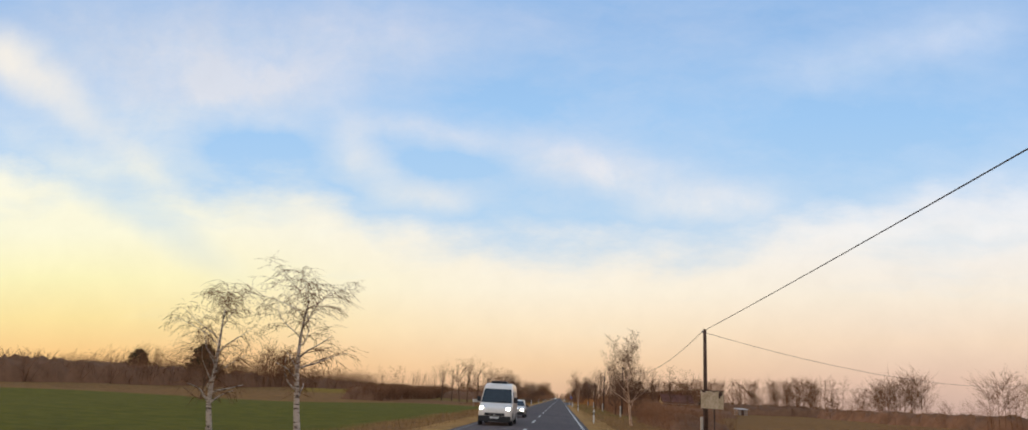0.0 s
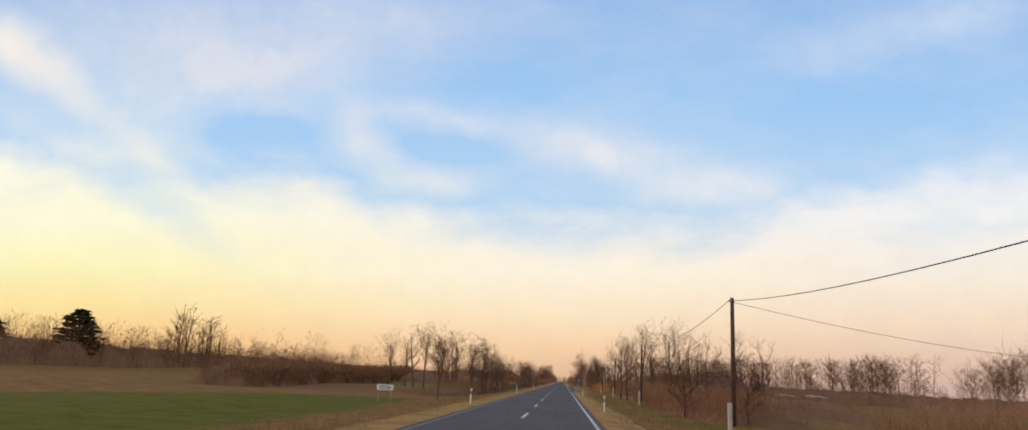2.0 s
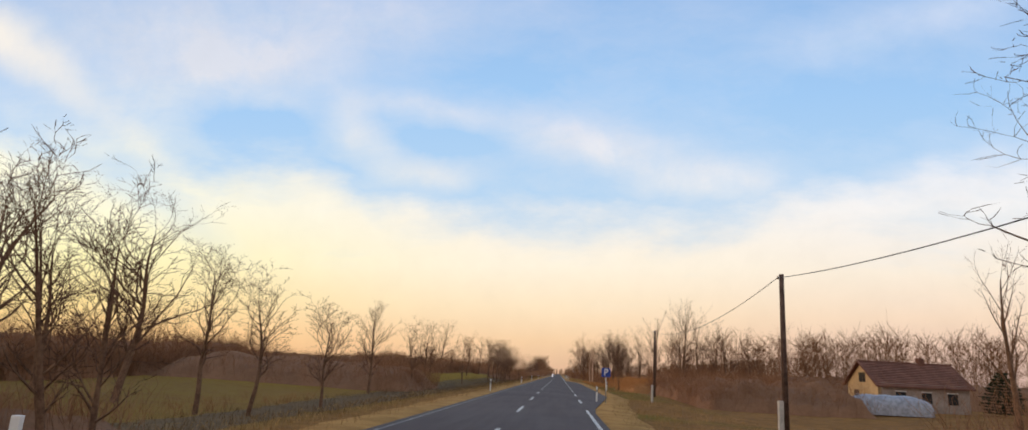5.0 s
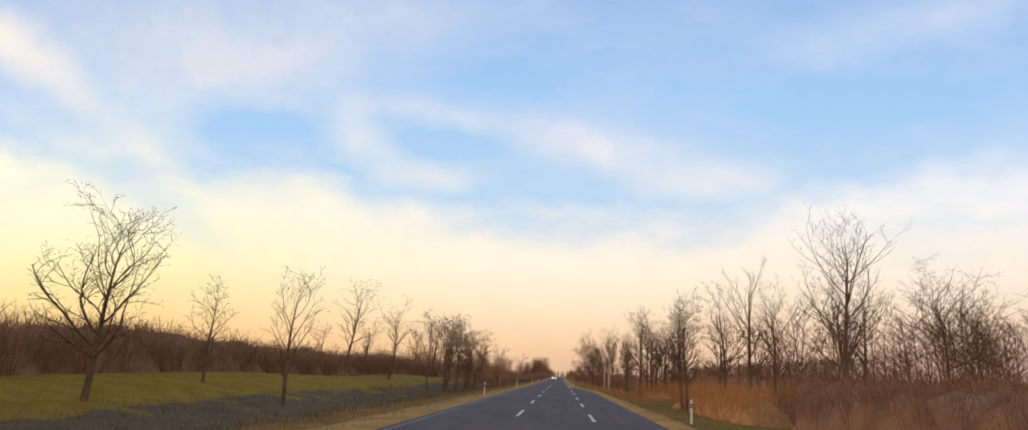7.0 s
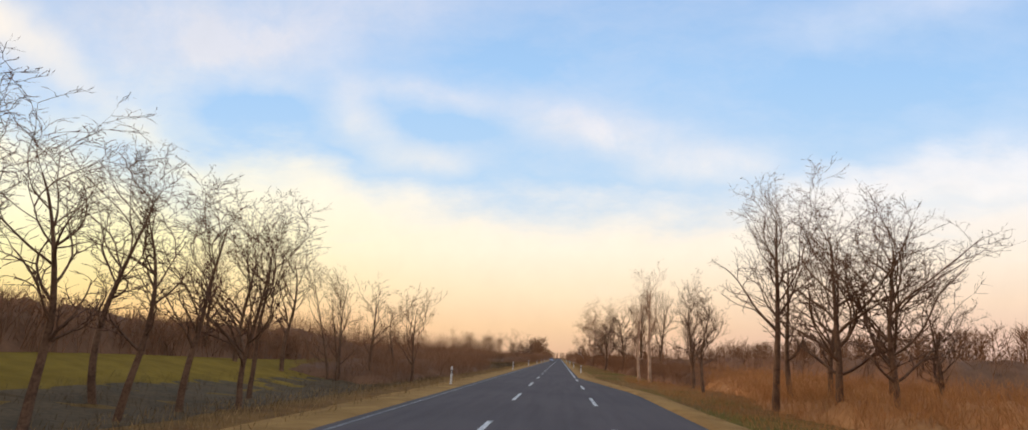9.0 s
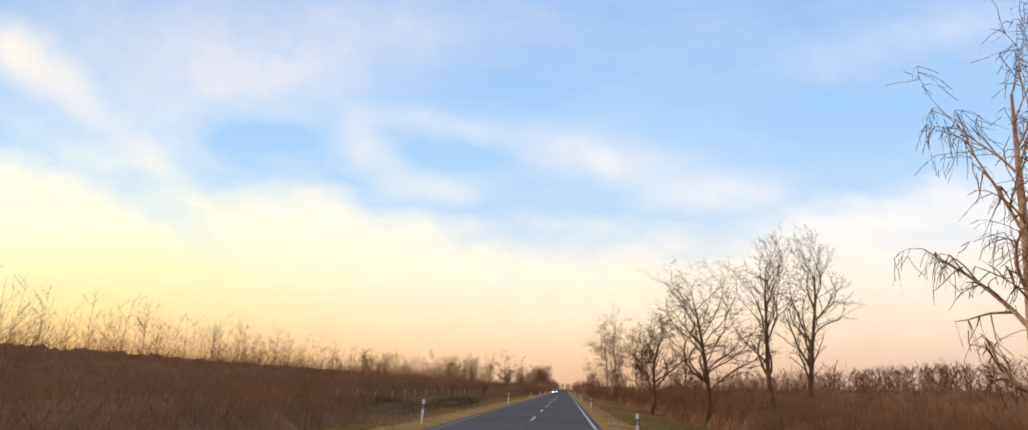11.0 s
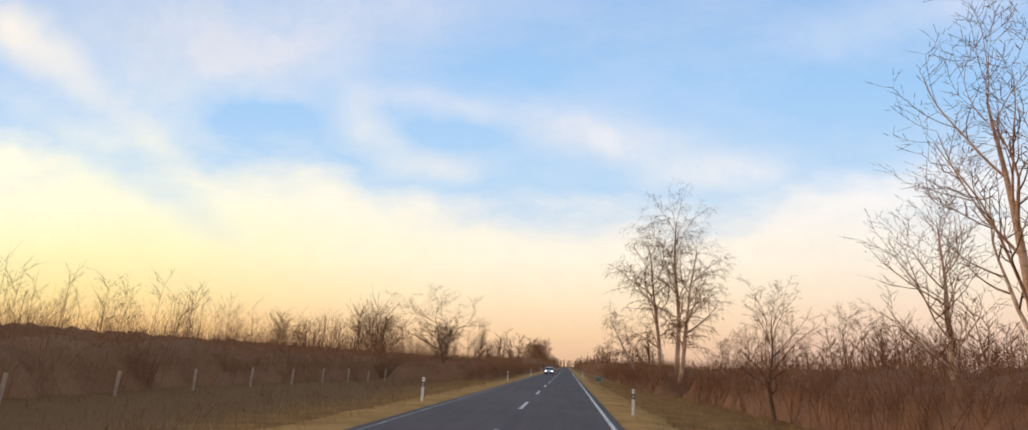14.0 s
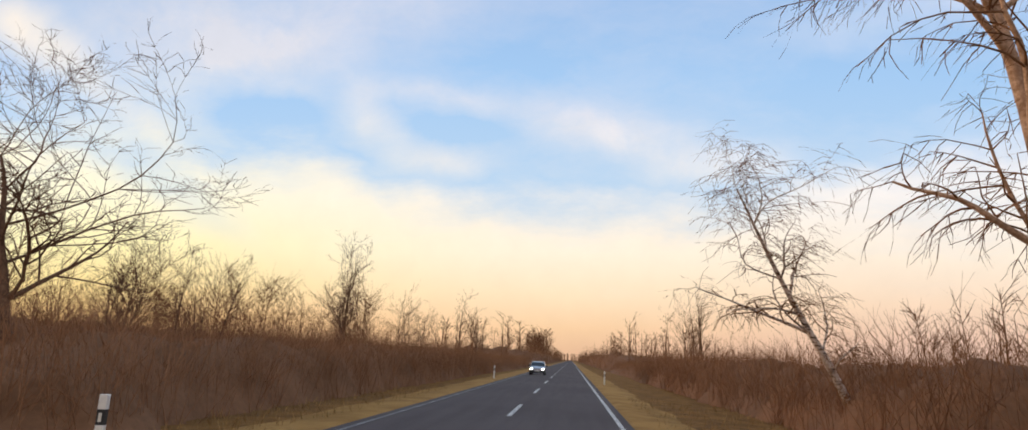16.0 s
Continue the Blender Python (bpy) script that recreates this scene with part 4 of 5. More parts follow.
def thicket(name, x0, x1, y0, y1, h, count, seed, label, mat=None, core=0.50, twigs=4, stems=3, spread=0.26, thin=0.0072, gaps=0.0, tall=0.015, shoots=2, fuzz=20.0):
    """Brush over a stretch of ground: many thin stems with side twigs, over a lower, uneven solid core."""
    rng = np.random.default_rng(seed)
    mat = mat or M_BRUSH
    u = rng.uniform(0, 1, count) ** (1.7 if x1 - x0 < 14.4 else 1.2)                    # thickest along the side that faces the road
    cx = x0 + (x1 - x0) * u if x0 > 0 else x1 - (x1 - x0) * u
    cy = rng.uniform(y0, y1, count)
    wave = 0.5 + 0.5 * np.sin(cy * 0.37 + cx * 0.9 + seed) * np.sin(cy * 0.13 + seed * 2)
    if gaps:
        keep = wave > gaps
        cx, cy, wave = cx[keep], cy[keep], wave[keep]
    hh = h * (0.82 + 0.26 * wave) * rng.uniform(0.92, 1.06, len(cx))
    spike = rng.random(len(cx)) < tall
    hh = np.where(spike, hh * rng.uniform(1.12, 1.32, len(cx)), hh)
    bx = np.repeat(cx, stems) + rng.normal(0, 0.18, len(cx) * stems)
    by = np.repeat(cy, stems) + rng.normal(0, 0.18, len(cx) * stems)
    bz = ground_height(bx, by) - 0.05
    n = len(bx)
    H = np.repeat(hh, stems) * rng.uniform(0.78, 1.05, n)

    def sway(a, up=1.0):
        return np.stack([rng.normal(0, a, n), rng.normal(0, a, n), np.full(n, up)], 1)
    base = np.stack([bx, by, bz], 1)
    way = sway(spread)
    mid = base + way * (H * 0.36)[:, None]
    way = way + sway(0.24, 0.0)
    fork = mid + way * (H * 0.30)[:, None]
    r = thin * (0.7 + 0.25 * H)
    v, q = tubes(np.concatenate([base, mid]), np.concatenate([mid, fork]), np.concatenate([r, r * 0.72]), np.concatenate([r * 0.72, r * 0.5]), 3)
    P0, P1, R0, R1 = [], [], [], []
    for _ in range(shoots):                                # the stem ends in a spray of thin shoots
        elbow = fork + (way + sway(0.42, 0.0)) * (H * rng.uniform(0.06, 0.15, n))[:, None]
        tip = elbow + (way + sway(0.5, 0.0)) * (H * rng.uniform(0.05, 0.16, n))[:, None]
        P0 += [fork, elbow]
        P1 += [elbow, tip]
        R0 += [r * 0.34, r * 0.25]
        R1 += [r * 0.25, r * 0.12]
    for _ in range(int(twigs / stems + 0.5)):
        s = rng.uniform(0.3, 1.6, n)
        at = np.where((s < 1)[:, None], base + (mid - base) * s[:, None], mid + (fork - mid) * (s - 1)[:, None])
        out = np.stack([rng.normal(0, 0.65, n), rng.normal(0, 0.65, n), rng.uniform(0.2, 1.0, n)], 1)
        P0.append(at)
        P1.append(at + out * (0.25 * H * rng.uniform(0.5, 1.3, n))[:, None])
        R0.append(r * 0.5)
        R1.append(r * 0.2)
    v2, q2 = slivers(rng, np.concatenate(P0), np.concatenate(P1), np.concatenate(R0), np.concatenate(R1))
    q = np.concatenate([q, q2 + len(v)])
    v = np.concatenate([v, v2])
    which = np.zeros(len(q))
    mats = [mat]
    if core:
        cell = 0.8 if x1 - x0 < 15.6 and y1 - y0 < 240 else 1.4
        ny, nx = max(3, int((y1 - y0) / cell)), max(5, int((x1 - x0) / cell))
        X, Y = np.meshgrid(np.linspace(x0, x1, nx), np.linspace(y0, y1, ny))
        side = np.minimum(np.clip(np.minimum(X - x0, x1 - X) / 2.0, 0, 1), np.clip(np.minimum(Y - y0, y1 - Y) / 5.0, 0, 1))
        lump = 0.82 + 0.26 * (0.5 + 0.5 * np.sin(Y * 0.37 + X * 0.9 + seed) * np.sin(Y * 0.13 + seed * 2))
        if gaps:
            w = 0.5 + 0.5 * np.sin(Y * 0.37 + X * 0.9 + seed) * np.sin(Y * 0.13 + seed * 2)
            side = side * np.clip((w - gaps) / 0.15, 0, 1)
        Z = h * core * lump * np.sqrt(side) * rng.uniform(0.72, 1.18, X.shape)
        jx, jy = rng.normal(0, 0.2, X.shape), rng.normal(0, 0.2, X.shape)
        cv = np.stack([X + jx, Y + jy, ground_height(X, Y) - 0.05 + Z - 0.12 * (side <= 0)], 2).reshape(-1, 3)
        # short shoots all over the core, densest on the side that faces the road
        away = (X - x0 if x0 > 0 else x1 - X).ravel()
        odds = np.where(side.ravel() > 0.05, np.exp(-away / (max(2.5, (x1 - x0) / 5) if h > 1 else 50)) + 0.16, 0.0)
        pick = rng.choice(len(odds), int(min(x1 - x0, 7 if h > 1 else 50) * (y1 - y0) * fuzz), p=odds / odds.sum())
        foot = cv[pick] + np.stack([rng.normal(0, 0.4, len(pick)), rng.normal(0, 0.4, len(pick)), -rng.uniform(0.05, 0.6, len(pick)) * cv[pick, 2].clip(0.1, 1.6)], 1)
        reach = min(0.9, h * 0.32) * rng.uniform(0.5, 1.4, len(pick))
        head = foot + np.stack([rng.normal(0, 0.4, len(pick)), rng.normal(0, 0.4, len(pick)), np.ones(len(pick))], 1) * reach[:, None]
        v2, q2 = slivers(rng, foot, head, np.full(len(pick), thin * 0.75), np.full(len(pick), thin * 0.3))
        q = np.concatenate([q, q2 + len(v)])
        v = np.concatenate([v, v2])
        which = np.zeros(len(q))
        i, j = np.meshgrid(np.arange(nx - 1), np.arange(ny - 1))
        k = (j * nx + i).ravel()
        cq = np.stack([k, k + 1, k + nx + 1, k + nx], 1)
        q = np.concatenate([q, cq + len(v)])
        v = np.concatenate([v, cv])
        which = np.concatenate([which, np.ones(len(cq))])
        mats.append({M_BRUSH: M_BRUSHCORE, M_DARKBRUSH: M_BRUSHCORE, M_RUSTBRUSH: mat if h > 1 else M_GROUND, M_WEEDS: M_GROUND, M_OLIVEWEEDS: M_GROUND}.get(mat, mat))
    return tagged(new(name, quad_mesh(name, v, q, mats, which)), label, "thicket", kind="stuff")


def belt(name, spots, h, seed, label, mat=None, boughs=26, thick=0.055, wide=1.0):
    """A far wood of bare upright trees at the given spots, one mesh."""
    rng = np.random.default_rng(seed)
    spots = np.asarray(spots, float)
    n = len(spots)
    hh = h * rng.uniform(0.7, 1.08, n)
    base = np.column_stack([spots, ground_height(spots[:, 0], spots[:, 1]) - 0.1])
    leanv = np.column_stack([rng.normal(0, 0.05, n), rng.normal(0, 0.05, n), np.ones(n)])
    mid, tip = base + leanv * (hh * 0.5)[:, None], None
    lean2 = leanv + np.column_stack([rng.normal(0, 0.06, n), rng.normal(0, 0.06, n), np.zeros(n)])
    tip = mid + lean2 * (hh * 0.5)[:, None]
    r = thick * (hh / 10)
    v, q = tubes(np.concatenate([base, mid]), np.concatenate([mid, tip]), np.concatenate([r * 1.6, r]), np.concatenate([r, r * 0.2]), 4)
    P0, P1, R0, R1 = [], [], [], []
    for _ in range(boughs):
        s = rng.uniform(0.28, 0.98, n)
        at = np.where((s < 0.5)[:, None], base + (mid - base) * (s * 2)[:, None], mid + (tip - mid) * (s * 2 - 1)[:, None])
        ang, up = rng.uniform(0, 2 * np.pi, n), rng.uniform(0.5, 1.5, n)
        out = np.column_stack([np.cos(ang), np.sin(ang), up])
        length = hh * 0.17 * wide * rng.uniform(0.5, 1.3, n) * (1.2 - 0.6 * s)
        end = at + out * length[:, None]
        P0.append(at)
        P1.append(end)
        R0.append(r * 0.38)
        R1.append(r * 0.16)
        for _ in range(4):
            out2 = out + rng.normal(0, 0.6, (n, 3))
            b = at + (end - at) * rng.uniform(0.3, 0.9, n)[:, None]
            P0.append(b)
            P1.append(b + out2 * (length * 0.5)[:, None])
            R0.append(r * 0.2)
            R1.append(r * 0.1)
    v2, q2 = slivers(rng, np.concatenate(P0), np.concatenate(P1), np.concatenate(R0), np.concatenate(R1))
    q = np.concatenate([q, q2 + len(v)])
    v = np.concatenate([v, v2])
    return tagged(new(name, quad_mesh(name, v, q, [mat or M_WARMTWIG])), label, "wood", kind="stuff")


def scatter(seed, n, x0, x1, y0, y1):
    rng = np.random.default_rng(seed)
    return np.column_stack([rng.uniform(x0, x1, n), rng.uniform(y0, y1, n)])


FIELD_HEDGE = "far belt of bare brushwood along the field"
ROADSIDE = "dense brown bare brushwood beside the road"
FAR = dict(twigs=4, stems=3, thin=0.024, core=0.62, shoots=2, fuzz=1.75)

# far belt beyond the fields on the sunward side
thicket("far_hedge", -127.2, -105.6, -72, 396, 7.44, 1500, 1, FIELD_HEDGE, **FAR)
thicket("far_hedge", -127.2, -105.6, 396, 1080, 7.68, 500, 101, FIELD_HEDGE, **FAR)
belt("far_wood", scatter(2, 1150, -127.2, -104, 162, 396), 9.4, 2, "far row of bare young trees over a hedge", boughs=10, thick=0.040)
belt("far_wood", scatter(3, 26, -110.4, -100.8, 228, 258), 15.0, 31, "far clump of bare trees", boughs=14, thick=0.08)
# across the road: open field, far trees
thicket("far_hedge", 84, 100.8, 72, 480, 4.8, 600, 4, FIELD_HEDGE, gaps=0.25, **FAR)
belt("far_wood", scatter(5, 34, 96, 110.4, 211.2, 230.4), 12.6, 5, "far clump of bare trees", boughs=34, thick=0.05, wide=1.7)
belt("far_wood", scatter(51, 30, 79.2, 91.2, 115.2, 134.4), 9.6, 52, "far clump of bare trees", boughs=34, thick=0.05, wide=1.7)
belt("far_wood", scatter(53, 90, 72, 156, 252, 396), 7.6, 54, "far row of bare trees", boughs=28, thick=0.05, wide=1.7)
# brush round the first trees
thicket("roadside_brush", 8.4, 14.4, 55.2, 79.2, 2.52, 300, 6, ROADSIDE, gaps=0.05)
thicket("roadside_brush", 9.2, 15.0, 98.4, 146.4, 2.7, 640, 7, ROADSIDE)
thicket("roadside_brush", 12, 28.8, 121.2, 148.8, 3.0, 460, 71, ROADSIDE)
thicket("roadside_brush", 28.8, 52.8, 24, 72, 1.8, 420, 72, ROADSIDE, gaps=0.35)
thicket("roadside_brush", 10.8, 38.4, 147.6, 166.8, 3.36, 520, 8, ROADSIDE)
thicket("roadside_brush", 12.4, 27, 202.8, 247.2, 3.96, 1000, 9, ROADSIDE, M_DARKBRUSH, core=0.6, fuzz=28.0)
# wood behind the house
belt("bare_wood", scatter(10, 190, 16.8, 100.8, 244.8, 292.8), 11.76, 10, "wood of slim bare trees behind the meadow", boughs=26, thick=0.055, wide=1.35)
thicket("wood_brush", 28.8, 96, 240, 288, 5.2, 700, 11, ROADSIDE, **FAR)
# lay-by and long straight
RUSTY = "dense rusty-brown weeds and brushwood beside the road"
thicket("roadside_brush", 9.84, 20, 240, 264, 2.9, 320, 12, RUSTY, M_RUSTBRUSH)
thicket("roadside_brush", 13.2, 22, 264, 326, 2.7, 640, 121, RUSTY, M_RUSTBRUSH)
thicket("roadside_brush", 10.6, 15.2, 284, 301, 2.2, 200, 123, RUSTY, M_RUSTBRUSH)
thicket("rough_grass", 6.6, 14, 262, 336, 0.75, 720, 122, "rough rusty grass and weeds", M_RUSTBRUSH, core=0.14, gaps=0.08, fuzz=7.0)
thicket("roadside_brush", 11.0, 21, 326, 360, 3.0, 420, 124, ROADSIDE, M_DARKBRUSH, core=0.56, fuzz=30.0)
thicket("roadside_brush", 10.08, 20, 360, 477.6, 4.2, 1200, 13, ROADSIDE, M_DARKBRUSH, core=0.56, fuzz=30.0)
thicket("roadside_brush", 7.92, 18, 477.6, 564, 4.2, 1000, 14, ROADSIDE, M_DARKBRUSH, core=0.56, fuzz=30.0)
thicket("roadside_brush", 7.92, 24, 564, 624, 3.36, 500, 142, ROADSIDE)
belt("young_wood", np.concatenate([scatter(63, 240, 41, 74, 338, 464), scatter(64, 130, 32, 74, 464, 564)]), 9.4, 63, "low wood of bare young trees behind the brush", boughs=24, thick=0.08)
thicket("wood_brush", 41, 76, 334, 466, 6.4, 620, 141, ROADSIDE, **FAR)
thicket("wood_brush", 26.4, 72, 466, 564, 5.0, 400, 143, ROADSIDE, **FAR)
# sunward side
thicket("field_hedge", -26.6, -20.4, 213.6, 314.4, 2.6, 1300, 155, "hedge of bare brushwood behind a green meadow", thin=0.017, core=0.74)
thicket("weeds", -20, -15, 129.6, 186, 0.7, 320, 151, "dry brown weeds on fallow ground", M_WEEDS, core=0.14, gaps=0.1, fuzz=2.5)
thicket("roadside_brush", -16.2, -10.8, 136.8, 162, 2.04, 240, 15, ROADSIDE)
# the next two take the darker twigs: backlit shade put into their colour
thicket("roadside_brush", -36, -12.4, 200, 216, 2.9, 1000, 16, ROADSIDE, M_DARKBRUSH, core=0.68, fuzz=30.0)
thicket("field_hedge", -44.4, -36, 134.4, 223.2, 3.6, 1100, 156, "hedge of bare brushwood behind fallow ground", M_DARKBRUSH, twigs=6, stems=4, thin=0.017, core=0.72)
thicket("roadside_brush", -16.8, -10.4, 300, 314.4, 2.1, 240, 161, ROADSIDE)
thicket("roadside_brush", -15.6, -9.6, 314.4, 355.2, 2.52, 500, 17, ROADSIDE)
thicket("weeds", -21.0, -9.6, 355.2, 487.2, 0.72, 900, 152, "rough olive-brown grass on fallow ground", M_OLIVEWEEDS, core=0.14, gaps=0.1, fuzz=2.5)
thicket("roadside_brush", -34, -21.0, 314.4, 552, 4.5, 2000, 18, ROADSIDE, core=0.48, twigs=3, fuzz=24.0, tall=0.07)
thicket("roadside_brush", -20.4, -9.36, 490.8, 564, 3.84, 1100, 19, ROADSIDE, core=0.56, fuzz=34.0)
thicket("roadside_brush", -20.4, -9.12, 564, 628.8, 3.36, 500, 191, ROADSIDE)
for x0, x1, y0, y1, h, seed in ((-12.8, -9.0, 361, 371, 0.95, 20), (-11.2, -8.2, 376, 386, 0.9, 21), (-13.0, -9.2, 387.5, 396, 0.95, 22), (-18.2, -13.0, 367, 378, 1.1, 24)):
    thicket("bramble", x0, x1, y0, y1, h, 90, seed, "low dark bramble in dry grass", M_BRAMBLE, core=0.8, fuzz=16.0)
thicket("bramble", -15.8, -8.88, 128, 312, 0.42, 2200, 23, "low dark bramble in dry grass", M_BRAMBLE, core=0.2, fuzz=5.0)
belt("young_wood", np.concatenate([scatter(61, 1050, -66, -34, 345, 640), scatter(62, 70, -44.4, -36, 138, 220.8)]), 6.9, 61, "row of bare young trees rising over brush", boughs=14, thick=0.028)
# rounded clumps rising behind the brush on the sunward side
for x, y, n, wide, h, seed in ((-85, 618, 16, 5.0, 13.0, 65), (-27, 505, 7, 2.2, 8.6, 66), (-34, 530, 8, 3.0, 9.4, 67), (-46, 570, 9, 3.5, 11.0, 68), (-30, 566, 8, 3.0, 9.6, 69)):
    belt("tree_clump", np.random.default_rng(seed).normal((x, y), (wide, wide), (n, 2)), h, seed, "distant rounded clump of bare trees", boughs=40, thick=0.05, wide=1.5)
# both sides up to the end of the road
thicket("far_brush", -26.4, -9.6, 624, 1200, 6.0, 700, 24, ROADSIDE, **FAR)
thicket("far_brush", 7.92, 26.4, 624, 1200, 6.0, 700, 25, ROADSIDE, **FAR)
belt("far_wood", np.concatenate([scatter(26, 200, -31.2, -12, 594, 1380), scatter(27, 200, 10.8, 31.2, 594, 1380)]), 10.8, 26, "far roadside trees without leaves", boughs=12, thick=0.10)
belt("far_wood", np.random.default_rng(28).normal((-22.8, 930), (3.8, 19), (30, 2)), 19.2, 28, "far clump of tall dense trees", boughs=30, thick=0.10)
belt("far_wood", scatter(29, 400, -312, 312, 1416, 1512), 12, 29, "wood on the horizon", boughs=6, thick=0.3)

# dry grass along both verges
def grass(name, x0, x1, y0, y1, count, seed, tall):
    rng = np.random.default_rng(seed)
    x, y = rng.uniform(0, 1, count), rng.uniform(y0, y1, count)
    left = np.full(count, x0) + (bay(y) if x0 > 0 else 0)
    x = left + x * (x1 - left)
    b = np.column_stack([x, y, np.where(np.abs(x + 1.8) > 6.6, ground_height(x, y), -0.07)])
    d = np.column_stack([rng.normal(0, 0.35, count), rng.normal(0, 0.35, count), np.ones(count)])
    t = b + d * (tall * rng.uniform(0.4, 1.2, count))[:, None]
    v, q = slivers(rng, b, t, np.full(count, 0.007), np.full(count, 0.002))
    return tagged(new(name, quad_mesh(name, v, q, [M_STRAW])), "tufts of dry pale roadside grass", "grass", kind="stuff")


grass("dry_grass", -11.4, -6.36, 0, 516, 24000, 41, 0.22)
grass("dry_grass", 2.64, 10.2, 0, 516, 24000, 42, 0.22)


# ------------------------------------------------------------------ things beside the road

def post(x, y, lean=0.0):
    """White roadside marker post with a black slanted band and a reflector."""
    t = thing("marker_post", pose(x, y, -0.12, 0, lean, 0), "white plastic roadside marker post with a black band", "marker post", "marker posts")

    def column(bm, z0, z1, w):
        prof = [(-0.06, -0.04), (0.06, -0.04), (0.045, 0.05), (-0.045, 0.05)]
        lo = [bm.verts.new((a * w, b * w, z0)) for a, b in prof]
        hi = [bm.verts.new((a * w, b * w, z1)) for a, b in prof]
        bm.faces.new(lo), bm.faces.new(hi)
        for i in range(4):
            bm.faces.new((lo[i], lo[(i + 1) % 4], hi[(i + 1) % 4], hi[i]))
        bmesh.ops.bevel(bm, geom=bm.edges[:], offset=0.006, segments=1, affect="EDGES")
    part("shaft", fresh(column, 0.0, 0.74, 1.0), M_WHITE, t)
    part("cap", fresh(column, 0.94, 1.14, 1.0), M_WHITE, t)
    part("black_band", fresh(column, 0.735, 0.945, 1.02), M_BLACK, t, "black band")
    part("reflector", fresh(box, -0.022, 0.022, -0.052, -0.040, 0.78, 0.90, 0.004), M_REFLECT, t, "small reflector")
    return t


for y in (6.6, 54.8, 104.4, 151.6, 206.3, 257.9, 299.5, 351.4, 396.4, 445.6, 488.3, 535, 583):
    post(-6.3, y, -1.0 if y in (54.8, 488.3) else 0.6)
for y in (7.2, 55.4, 102.5, 149.0, 193.6, 348.0, 395.4, 444.6, 535.0):
    post(2.76, y)
post(6.36, 235.2)


def utility_pole(x, y, h, lean):
    t = thing("utility_pole", pose(x, y, -0.35, 0, lean, 0), "brown wooden telephone pole on a concrete foot", "utility pole", "telephone poles")
    part("pole", fresh(cyl, (0, 0, 0.5), (0, 0, h + 0.35), 0.125, 0.09, 12), M_WOOD, t, smooth=True)
    part("foot", fresh(box, -0.27, -0.09, -0.11, 0.11, 0, 1.55, 0.02), M_CONCRETE, t, "pale concrete foot")
    part("bracket", fresh(box, -0.16, 0.10, -0.03, 0.03, h + 0.16, h + 0.21, 0.006), M_STEEL, t, "steel cable bracket")
    part("insulator", fresh(cyl, (-0.14, 0, h + 0.15), (-0.14, 0, h + 0.27), 0.035, 0.028, 10), M_CONCRETE, t, "cable clamp")
    return t


POLES = ((7.92, -9.6, 7.08), (7.92, 37.92, 5.94), (8.16, 90.84, 6.24), (8.28, 130.08, 6.12), (8.58, 170.52, 6.06), (8.64, 206.4, 6.12))
SAGS = (0.12, 1.44, 0.84, 1.056, 0.96)
for x, y, h in POLES:
    utility_pole(x, y, h, 0.8)


def cable(p, q, sag, radius=0.015):
    line = [(Vector(p).lerp(Vector(q), i / 24) - Vector((0, 0, sag * 4 * (i / 24) * (1 - i / 24))), radius) for i in range(25)]
    ob = new("overhead_cable", rope("overhead_cable", line, 5, M_CABLE))
    return tagged(ob, "thin black telephone cable slung between poles", "cable", "overhead cables")


for (x0, y0, h0), (x1, y1, h1), sag in zip(POLES[:-1], POLES[1:], SAGS):
    cable((x0 - 0.07, y0, h0 - 0.15), (x1 - 0.07, y1, h1 - 0.15), sag)
cable((8.2, 90.84, 6.05), (48, 110.4, 5.5), 1.1, 0.012)
cable((8.0, 37.92, 5.75), (48, 72, 5.5), 1.1, 0.012)


def notice_board(x, y):
    t = thing("notice_board", pose(x, y, -0.3, 0, 1.0, 4), "weathered cream notice board with peeling paper on two wooden legs", "sign")
    for sx in (-0.43, 0.12):
        part("leg", fresh(box, sx - 0.035, sx + 0.035, 0.02, 0.09, 0, 2.3, 0.006), M_WOOD, t)
    part("panel", fresh(box, -0.60, 0.60, -0.012, 0.018, 1.95, 2.87, 0.006), M_CREAM, t, "blank weathered cream panel")
    part("frame", fresh(box, -0.65, 0.65, -0.02, 0.022, 2.855, 2.905, 0.004), M_WOOD, t)
    for a, b2, z0, z1 in ((0.34, 0.43, 2.50, 2.83), (0.43, 0.54, 2.64, 2.85), (-0.53, -0.36, 2.77, 2.85), (0.02, 0.14, 2.80, 2.85)):
        part("torn_patch", fresh(box, a, b2, -0.018, -0.0125, z0, z1, 0.002), M_WOOD, t, "brown patch where paper came off")
    return t


notice_board(8.06, 36.96)
for x in (8.04, 9.24):
    m = thing("concrete_stub", pose(x, 36.7, -0.35), "short white concrete stub in the grass", "post", "concrete stubs")
    part("block", fresh(box, -0.11, 0.11, -0.11, 0.11, 0, 0.86, 0.02), M_CONCRETE, m)


